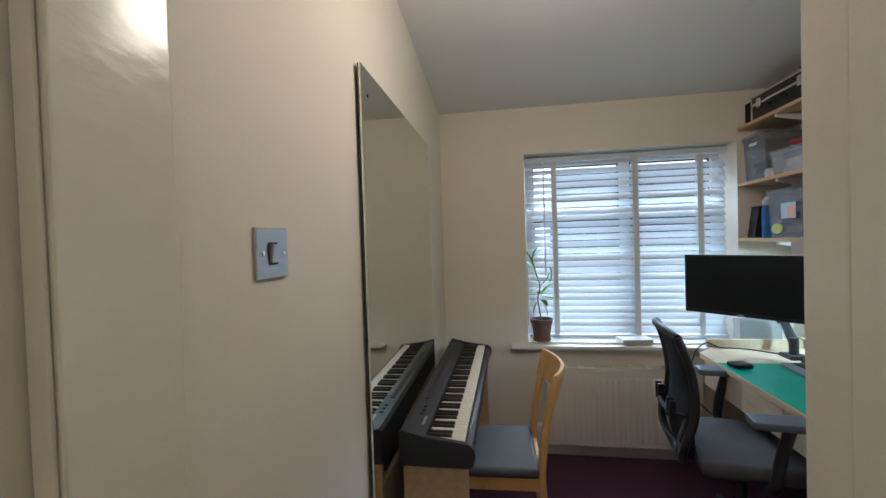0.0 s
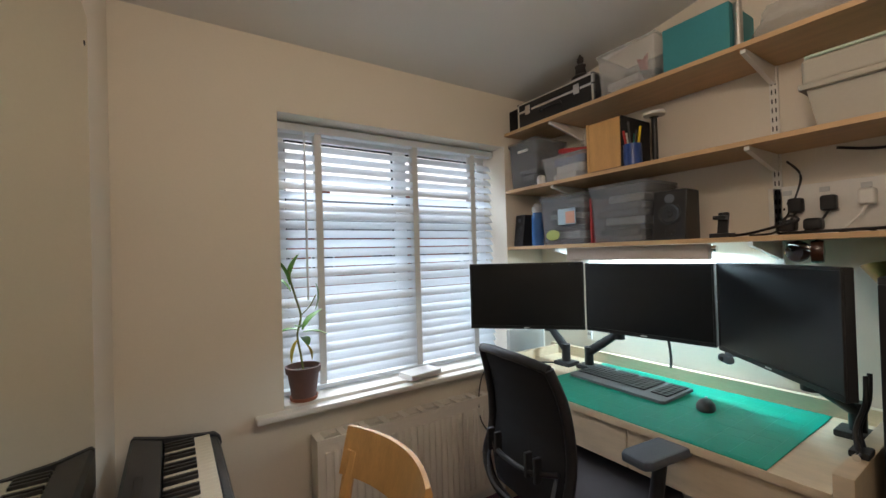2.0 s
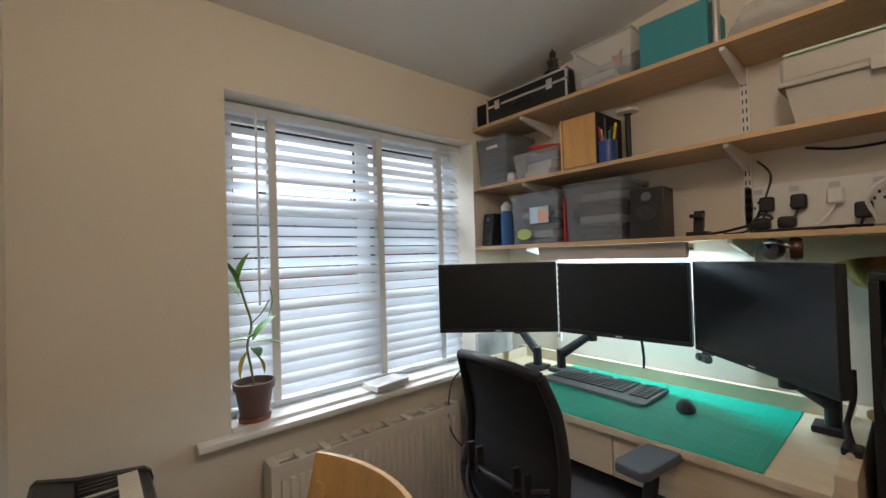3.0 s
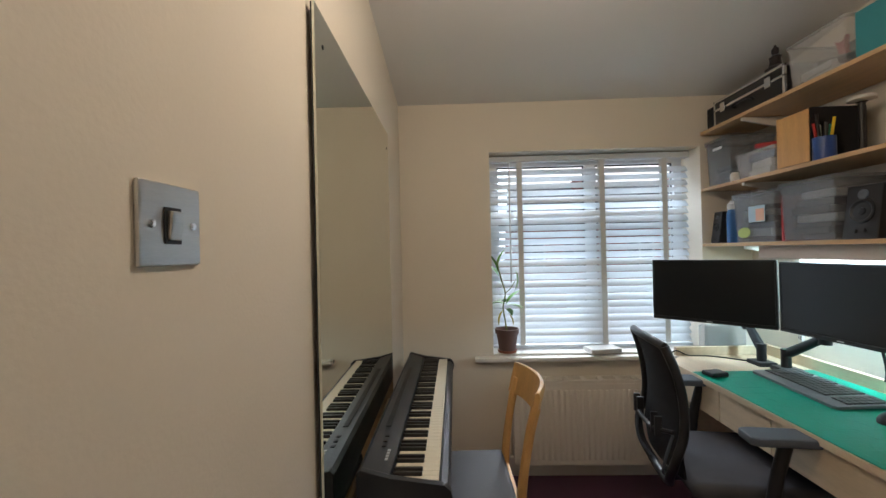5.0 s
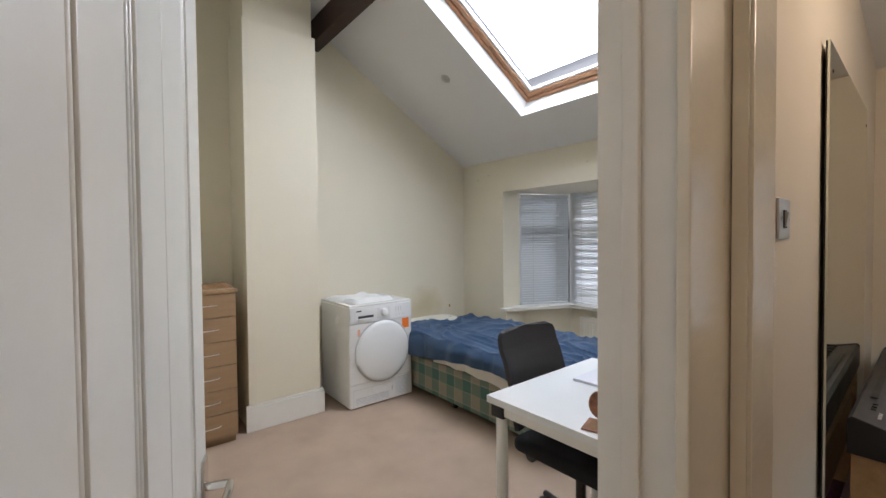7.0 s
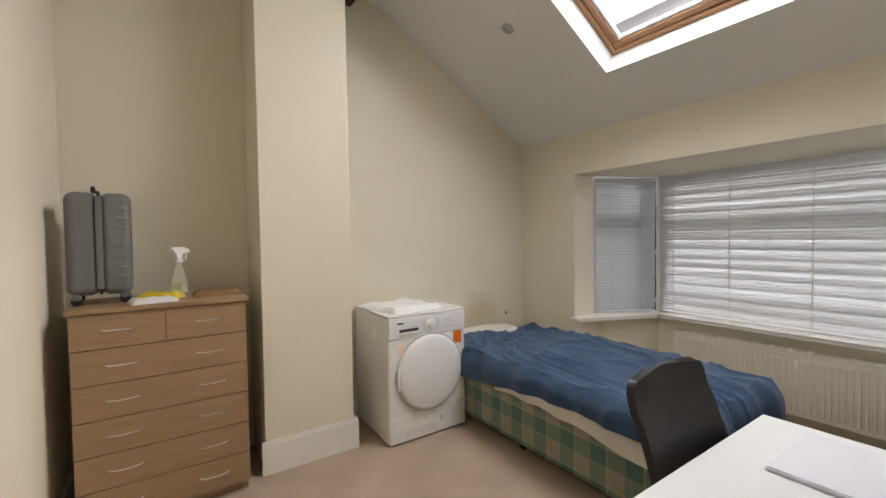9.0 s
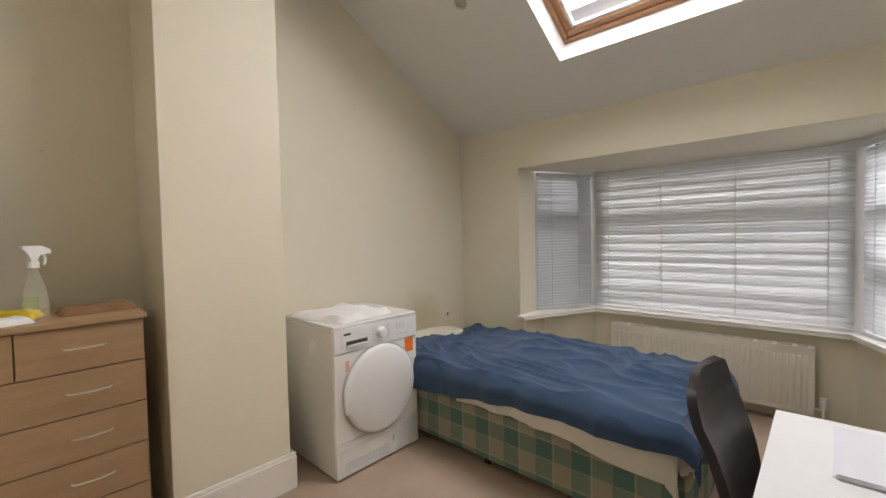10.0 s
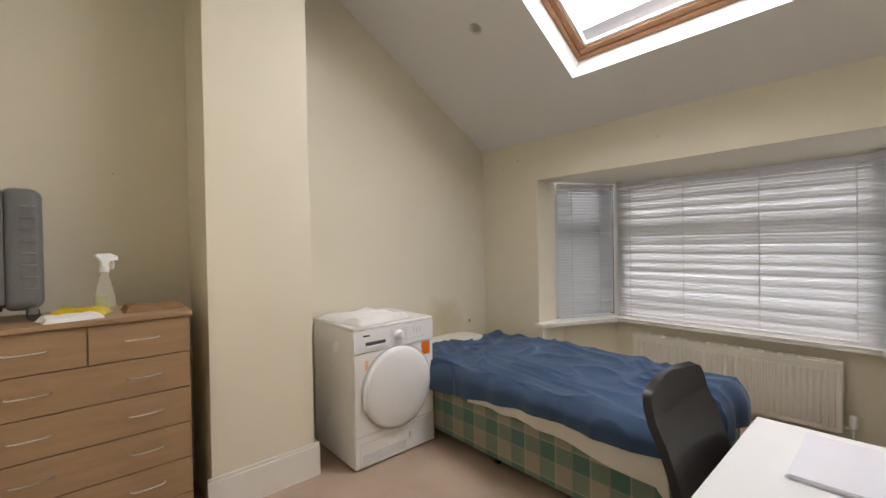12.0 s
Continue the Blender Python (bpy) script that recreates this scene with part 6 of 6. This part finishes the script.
def drape(name, x0, x1, y0, y1, ztop, over, hem, mat, label, cat, amp, nx, ny, seed):
    """A cover lying over the bed: flat on top, hanging on the near side and the foot, with creases."""
    bm = bmesh.new()
    g = []
    for i in range(nx + 1):
        row = []
        s = i / nx
        for j in range(ny + 1):
            t = j / ny
            L = (x1 - x0) + over
            a = s * L
            W = (y1 - y0) + over
            b = t * W - over
            x, z = x0 + a, ztop
            y = y0 + b
            r = 0.05
            drop_y = max(0.0, -b)
            drop_x = max(0.0, a - (x1 - x0))
            hy, hx = hem(s) if drop_y else 0.0, 0.0
            if drop_y:
                f = drop_y / over
                y = y0 - 0.045 * math.sin(min(1, f * 1.6) * 1.57)
                z = ztop - hem(s) * f ** 1.15
            if drop_x:
                f = drop_x / over
                x = x1 + 0.05 * math.sin(min(1, f * 1.6) * 1.57)
                z = min(z, ztop - 0.20 * f ** 1.15) if not drop_y else z - 0.10 * f
            w1 = noise.noise((x * 1.7, y * 1.7, seed + 9))
            low = noise.noise((x * 1.9 + seed, y * 2.6, 0))
            fold = 1 - abs(noise.noise((x * 1.5 + 0.8 * w1 + seed, (y + 0.3 * x) * 4.2 + 1.6 * w1, 3.0)))
            crease = 1 - abs(noise.noise(((x - 0.5 * y) * 3.0 + w1, (y + 0.45 * x) * 7.0 + 2.2 * w1, seed + 5)))
            n2 = amp * (0.55 * low + 0.9 * (fold ** 3.5 - 0.45) + 0.75 * (crease ** 5 - 0.35) + 0.10 * noise.noise((x * 11, y * 16, seed)))
            if drop_y and not drop_x:
                y -= abs(n2) * 0.9 + 0.012 * math.sin(x * 19 + 2 * math.sin(x * 5))
                z += n2 * 0.15
            elif drop_x:
                x += abs(n2) * 0.9 + 0.015 * math.sin(y * 21 + seed)
            else:
                z += n2
            row.append(bm.verts.new((x, y, z)))
        g.append(row)
    for i in range(nx):
        for j in range(ny):
            bm.faces.new((g[i][j], g[i + 1][j], g[i + 1][j + 1], g[i][j + 1]))
    bm.normal_update()
    flip = -1 if g[nx // 2][ny // 2].normal.z < 0 else 1
    low = [[bm.verts.new(v.co - flip * v.normal * 0.012) for v in row] for row in g]
    for i in range(nx):
        for j in range(ny):
            bm.faces.new((low[i][j], low[i][j + 1], low[i + 1][j + 1], low[i + 1][j]))
    for i in range(nx):
        bm.faces.new((g[i][0], low[i][0], low[i + 1][0], g[i + 1][0]))
        bm.faces.new((g[i][ny], g[i + 1][ny], low[i + 1][ny], low[i][ny]))
    for j in range(ny):
        bm.faces.new((g[0][j], g[0][j + 1], low[0][j + 1], low[0][j]))
        bm.faces.new((g[nx][j], low[nx][j], low[nx][j + 1], g[nx][j + 1]))
    return single(name, bm, mat, label, cat)


drape("bed_sheet", BX0 + 0.9, BX1 - 0.065, BY0 - 0.003, BY1 - 0.05, 0.503, 0.16, lambda s: 0.13 + 0.12 * max(0, s - 0.35), M_SATIN, "off white sheet hanging below the duvet", "sheet", 0.016, 90, 60, 4.0)
drape("duvet", BX0 + 0.24, BX1 - 0.02, BY0 - 0.02, BY1 + 0.03, 0.553, 0.20, lambda s: 0.195 - 0.115 * s + 0.015 * math.sin(s * 9), M_DUVET, "crumpled navy blue duvet spread over the bed", "duvet", 0.031, 220, 150, 1.7)
pw = bmesh.new()
bmesh.ops.create_icosphere(pw, subdivisions=4, radius=1)
for v in pw.verts:
    q = [math.copysign(abs(c) ** 0.6, c) for c in v.co]
    v.co = Vector((q[0] * 0.15, q[1] * 0.33, q[2] * 0.035 + 0.004 * noise.noise(v.co * 4)))
single("pillow", pw, M_SHEET, "flat off white pillow at the bed head", "pillow", m=pose(-3.535, 2.02, 0.525))

# ---- bedroom: white desk, chair, things on the desk ----
wt = thing("white_desk", pose(0, 0, 0), "white laminate desk with round steel legs", "desk")
TX0, TX1, TY0, TY1, TZ = -1.385, -0.62, 0.675, 1.485, 0.722
part("desktop", cube(TX0, TX1, TY0, TY1, TZ - 0.03, TZ, 0.003), M_PLASTIC, wt)
for x in (TX0 + 0.045, TX1 - 0.045):
    for y in (TY0 + 0.045, TY1 - 0.045):
        lg = part("leg", rod(bmesh.new(), (x, y, 0.0), (x, y, TZ - 0.07), 0.024, n=20), M_WHITE, wt)
        part("leg_bracket", cube(x - 0.032, x + 0.032, y - 0.032, y + 0.032, TZ - 0.085, TZ - 0.031, 0.004), M_BLACK, lg)
for y in (TY0 + 0.022, TY1 - 0.046):
    part("apron", cube(TX0 + 0.075, TX1 - 0.075, y, y + 0.024, TZ - 0.075, TZ - 0.0305, 0.002), M_WHITE, wt)

bc = thing("office_chair", pose(-1.205, 1.085, 0, 0, 0, 0), "dark office chair with a tall curved back at the white desk", "office chair")
star_base(bc, 0.27)
part("mechanism", cube(-0.09, 0.09, -0.07, 0.07, 0.39, 0.42, 0.01), M_BLACK, bc)
part("seat", cube(-0.20, 0.24, -0.235, 0.235, 0.42, 0.49, 0.032, 4), M_MATT, bc, "black padded seat")
prof = [(-0.20, 0.50), (-0.212, 0.55), (-0.222, 0.61), (-0.232, 0.67), (-0.248, 0.73), (-0.268, 0.79), (-0.292, 0.84), (-0.303, 0.885), (-0.31, 0.915), (-0.313, 0.932)]
part("backrest", shell_back(prof, 0.42, 0.055, 0.022, 0.02), M_BROWNBK, bc, "dark leatherette backrest")
part("back_stem", tube(bmesh.new(), [(-0.04, 0, 0.40), (-0.14, 0, 0.39), (-0.21, 0, 0.42), (-0.235, 0, 0.52), (-0.25, 0, 0.62)], 0.022, 10), M_BLACK, bc)
part("adjuster_knob", lathe([(0.0, -0.02), (0.028, -0.016), (0.028, 0.016), (0, 0.02)], 16, m=pose(-0.14, -0.16, 0.40, 90, 0, 0)), M_BLACK, bc)

pc = thing("paper_stack", pose(-1.10, 1.25, TZ + 0.0005, 0, 0, 0), "stack of white papers in a folder", "papers")
rnd = random.Random(9)
for i in range(5):
    part("sheet", cube(-0.15, 0.16, -0.155, 0.16, i * 0.0026, i * 0.0026 + 0.0022, 0.0, m=pose(rnd.uniform(-0.006, 0.006), rnd.uniform(-0.005, 0.005), 0, 0, 0, rnd.uniform(-2, 2))), M_PAPER, pc)
pn = thing("pen", pose(-0.93, 1.16, TZ + 0.006, 0, 0, -35), "black and steel pen on the desk", "pen")
part("barrel", rod(bmesh.new(), (-0.06, 0, 0), (0.05, 0, 0), 0.005), M_BLACK, pn)
part("tip", rod(bmesh.new(), (0.05, 0, 0), (0.07, 0, 0), 0.005, 0.001), M_STEEL, pn)
keyboard(pose(-0.78, 1.33, TZ + 0.0008, 0, 0, -90 - 4), 0.36, 0.15, "black keyboard on the white desk", M_BLACK, M_EBONY)
mo = thing("monitor", pose(-0.967, 0.868, TZ, 0, 0, -4), "thin black monitor seen from its edge", "monitor")
part("stand_foot", cube(-0.02, 0.16, -0.01, 0.18, 0, 0.012, 0.004), M_BLACK, mo)
part("stand_neck", cube(0.06, 0.085, 0.06, 0.10, 0.012, 0.16, 0.004), M_BLACK, mo)
part("housing", cube(0.02, 0.045, -0.03, 0.50, 0.02, 0.405, 0.004), M_BLACK, mo)
part("screen", cube(0.0165, 0.0195, -0.022, 0.492, 0.03, 0.397), M_SCREEN, mo)
co = thing("coaster", pose(-0.925, 0.755, TZ + 0.0005, 0, 0, 15), "patterned square cork coaster", "coaster")
part("cork", cube(-0.05, 0.05, -0.05, 0.05, 0, 0.006, 0.002), M_CORK, co)
part("print", cube(-0.035, 0.035, -0.035, 0.035, 0.0062, 0.0068), M_BROWNCL, co)
pl = single("round_coaster", lathe([(0.045, 0), (0.047, 0.004), (0.045, 0.008), (0, 0.008)], 28), M_CORK, "round patterned coaster leaning by the monitor", "coaster", m=pose(-0.972, 0.832, TZ + 0.044, 0, 70, -20))

# ---- bedroom: drawer tower, organiser and rack past the desk ----
tw = thing("storage_tower", pose(-1.035, 2.02, 0), "black framed plastic drawer tower with clear drawers", "drawer tower")
part("top", cube(0, 0.42, 0, 0.36, 0.745, 0.78, 0.012, 3), M_BLACK, tw)
for x in (0.0, 0.395):
    for y in (0.0, 0.335):
        part("post", cube(x, x + 0.025, y, y + 0.025, 0, 0.745, 0.004), M_BLACK, tw)
for i in range(3):
    z = 0.06 + i * 0.23
    part("runner", cube(0.004, 0.416, 0.004, 0.356, z - 0.012, z, 0.003), M_BLACK, tw)
    d = part("drawer", cube(-0.012, 0.39, 0.03, 0.33, z + 0.001, z + 0.20, 0.012, 3), M_CLEAR, tw, "clear plastic drawer")
    part("drawer_grip", cube(-0.03, -0.012, 0.06, 0.30, z + 0.16, z + 0.19, 0.006), M_CHROME, d)
part("side_panel", cube(0.03, 0.39, 0.004, 0.012, 0.02, 0.74, 0.002), M_BLACK, tw)
part("back_panel", cube(0.40, 0.412, 0.03, 0.33, 0.02, 0.74, 0.002), M_BLACK, tw)
part("top_rim", tube(bmesh.new(), [(0.01, 0.01, 0.782), (0.01, 0.18, 0.785), (0.01, 0.35, 0.782)], 0.009), M_BLACK, tw)
og = thing("acrylic_organiser", pose(-0.80, 2.12, 0.7805), "clear acrylic make up organiser with small drawers", "organiser")
part("frame", cube(-0.10, 0.12, -0.10, 0.12, 0.0, 0.10, 0.003), M_CLEAR, og)
for i in range(3):
    part("drawer", cube(-0.112, -0.101, -0.095, 0.115, 0.004 + i * 0.032, 0.032 + i * 0.032, 0.003), M_CLEAR, og)
part("top_tray", box(cube(-0.10, -0.097, -0.10, 0.12, 0.1005, 0.13), 0.117, 0.12, -0.10, 0.12, 0.1005, 0.13), M_CLEAR, og)
for k, (x, y, r, h, mt_) in enumerate(((-0.07, 0.07, 0.012, 0.06, M_BLACK), (-0.04, 0.08, 0.011, 0.055, M_BLACK), (-0.06, 0.02, 0.008, 0.08, M_SKIN), (-0.02, 0.0, 0.014, 0.06, M_CLEAR), (-0.06, -0.05, 0.018, 0.05, M_CLEAR), (0.0, -0.06, 0.007, 0.11, M_BROWNPL), (0.04, 0.03, 0.02, 0.06, M_CLEAR))):
    b = thing("cosmetic_bottle", pose(-0.80 + x, 2.12 + y, 0.881), "small cosmetic bottle on the organiser", "bottle", "cosmetic bottles")
    part("body", lathe([(r, 0), (r, h * 0.65), (r * 0.6, h * 0.7)], 14), mt_, b)
    part("cap", lathe([(r * 0.65, h * 0.7), (r * 0.65, h), (0, h)], 14), M_BLACK if mt_ is not M_CLEAR else M_SKIN, b)
rk = thing("wire_rack", pose(-0.98, 1.60, 0), "black wire rack with a shelf between desk and drawers", "rack")
for x in (0.0, 0.38):
    for y in (0.0, 0.36):
        part("post", rod(bmesh.new(), (x, y, 0), (x, y, 0.72), 0.009), M_BLACK, rk)
for z in (0.30, 0.70):
    part("shelf_rim", tube(bmesh.new(), [(0, 0, z), (0.19, 0, z), (0.38, 0, z), (0.38, 0.18, z), (0.38, 0.36, z), (0.19, 0.36, z), (0, 0.36, z), (0, 0.18, z), (0, 0, z)], 0.006), M_BLACK, rk)
    for i in range(11):
        part("wire", rod(bmesh.new(), (0.02 + i * 0.034, 0, z), (0.02 + i * 0.034, 0.36, z), 0.003, n=6), M_BLACK, rk)
single("black_router", cube(-0.92, -0.68, 1.66, 1.90, 0.309, 0.38, 0.01), M_BLACK, "black electronics box on the rack", "electronics box")
single("white_tray", cube(-0.86, -0.64, 1.62, 1.82, 0.707, 0.727, 0.008), M_PLASTIC, "ribbed white tray on the rack", "tray")
mouse(pose(-0.77, 1.70, 0.7275, 0, 0, 100), M_WINE, "wine red mouse on the white tray")
single("tissue_pack", cube(-0.86, -0.66, 1.86, 1.95, 0.707, 0.745, 0.016, 3), M_LABEL, "pale wrapped tissue pack on the rack", "tissue pack")
single("rack_cable", tube(bmesh.new(), [(-0.80, 1.66, 0.36), (-0.97, 1.60, 0.50), (-1.0, 1.62, 0.62), (-0.94, 1.66, 0.715), (-0.85, 1.68, 0.735)], 0.005), M_BLACK, "black looped cable hanging off the rack", "cable")

# ---- bedroom: ceiling spot, nails, marks ----
sp = thing("ceiling_spotlight", slope_m @ pose(-2.935 + 3.87, 0, (FAC - 1.765) * SL), "recessed metal ceiling spotlight switched off", "spotlight")
sm = pose(0, 0, 0, 90, 0, 0)
part("trim_ring", lathe([(0.028, -0.01), (0.030, 0.004), (0.042, 0.005), (0.044, 0.0)], 28, m=sm), M_STEEL, sp)
part("bulb", lathe([(0.028, -0.006), (0.015, -0.002), (0, -0.001)], 20, m=sm), M_GREYPL, sp)
for x, z in ((-3.33, 2.055), (-3.50, 2.02), (-2.15, 2.03)):
    single("wall_nail", rod(bmesh.new(), (x, FAC + 0.004, z), (x, FAC - 0.012, z), 0.004), M_STEEL, "small steel nail in the wall", "nail", "nails")
single("wall_hook", cube(-3.748, -3.740, 2.46, 2.475, 0.60, 0.625, 0.002), M_BRASS, "small fixing low on the wall", "fixing")
single("door_bumper", rod(bmesh.new(), (-3.75, -0.10, 1.72), (-3.742, -0.10, 1.72), 0.005), M_STEEL, "small steel nail in the alcove wall", "nail", "nails")

# ---- outside ----
setting("ground", cube(-900, 900, 3.9, 1800, -3.2, -3.0), M_ROAD, "grey street outside", "street")
def house(x, y, w, label, seed):
    h = thing("terraced_house", pose(x, y, -3.0), label, "house", "houses across the street")
    part("wall", wall(w, 5.6, 0.3, [(0.9, 2.3, 0.9, 2.3), (w - 2.1, w - 1.0, 0.0, 2.2), (0.9, 2.3, 3.4, 4.7), (w - 2.2, w - 1.0, 3.4, 4.7)]), M_BRICK, h)
    roof = bmesh.new()
    pts = [[(-0.05, -0.3, 5.5), (w + 0.05, -0.3, 5.5), (w + 0.05, 3.2, 8.0), (-0.05, 3.2, 8.0)], [(-0.05, -0.3, 5.38), (w + 0.05, -0.3, 5.38), (w + 0.05, 3.2, 7.88), (-0.05, 3.2, 7.88)]]
    vv = [[roof.verts.new(p) for p in q] for q in pts]
    roof.faces.new(vv[0])
    roof.faces.new(vv[1][::-1])
    for i in range(4):
        roof.faces.new((vv[0][i], vv[0][(i + 1) % 4], vv[1][(i + 1) % 4], vv[1][i]))
    r = part("roof", roof, M_ROOF, h)
    part("chimney", cube(w - 0.9, w - 0.3, 2.6, 3.3, 7.3, 8.2, 0.02), M_BRICK, r)
    for a, b, c, d in ((0.9, 2.3, 0.9, 2.3), (0.9, 2.3, 3.4, 4.7), (w - 2.2, w - 1.0, 3.4, 4.7)):
        fr = bmesh.new()
        for q in ((a, b, c, c + 0.07), (a, b, d - 0.07, d), (a, a + 0.07, c + 0.07, d - 0.07), (b - 0.07, b, c + 0.07, d - 0.07), ((a + b) / 2 - 0.03, (a + b) / 2 + 0.03, c + 0.07, d - 0.07)):
            box(fr, q[0], q[1], 0.08, 0.16, q[2], q[3])
        wn_ = part("window", fr, M_UPVC, h)
        part("pane", cube(a + 0.07, b - 0.07, 0.13, 0.15, c + 0.07, d - 0.07), M_DARKGL, wn_)
        part("sill", cube(a - 0.08, b + 0.08, -0.08, 0.1, c - 0.12, c - 0.001), M_UPVC, wn_)
    part("door", cube(w - 2.1, w - 1.0, 0.1, 0.16, 0, 2.2, 0.01), M_UPVC, h)
    return h


for i in range(7):
    house(-14 + i * 5.4, 21 + 0.2 * (i % 2), 5.4, "red brick terraced house with slate roof", i)
hg = bmesh.new()
rnd = random.Random(4)
for i in range(900):
    c = Vector((rnd.uniform(-4.5, 0.6), rnd.uniform(14.5, 15.6), rnd.uniform(-3.0, -0.6 + 0.5 * math.sin(i))))
    bmesh.ops.create_icosphere(hg, subdivisions=1, radius=rnd.uniform(0.08, 0.2), matrix=Matrix.Translation(c) @ pose(0, 0, 0, rnd.uniform(0, 90), rnd.uniform(0, 90), 0) @ Matrix.Diagonal((1.3, 0.8, 0.25, 1)))
tagged(single("hedge", hg, M_HEDGE, "leafy green hedge across the street", "hedge"), kind="stuff")


def car(x, y, mat, label):
    c = thing("parked_car", pose(x, y, -3.0), label, "car", "parked cars")
    side = [(-2.0, 0.35), (-2.05, 0.75), (-1.2, 0.92), (-0.6, 1.4), (0.9, 1.42), (1.6, 0.95), (2.05, 0.85), (2.05, 0.35)]
    part("body", prism(side, -0.85, 0.85, 0.06, m=upr), mat, c)
    part("side_glass", prism([(-0.95, 0.95), (-0.52, 1.33), (0.82, 1.35), (1.3, 0.97)], -0.87, -0.855, m=upr), M_DARKGL, c)
    for xx in (-1.3, 1.3):
        w = part("wheel", rod(bmesh.new(), (xx, -0.88, 0.32), (xx, -0.68, 0.32), 0.32, n=20), M_GASKET, c)
        part("rim", rod(bmesh.new(), (xx, -0.89, 0.32), (xx, -0.87, 0.32), 0.2, n=16), M_STEEL, w)
    return c


car(3.4, 12.5, M_RED, "red parked car in the street")
car(-2.2, 12.6, M_GREYPL, "silver parked car in the street")
car(9.0, 12.6, M_BLUE, "dark blue parked car in the street")
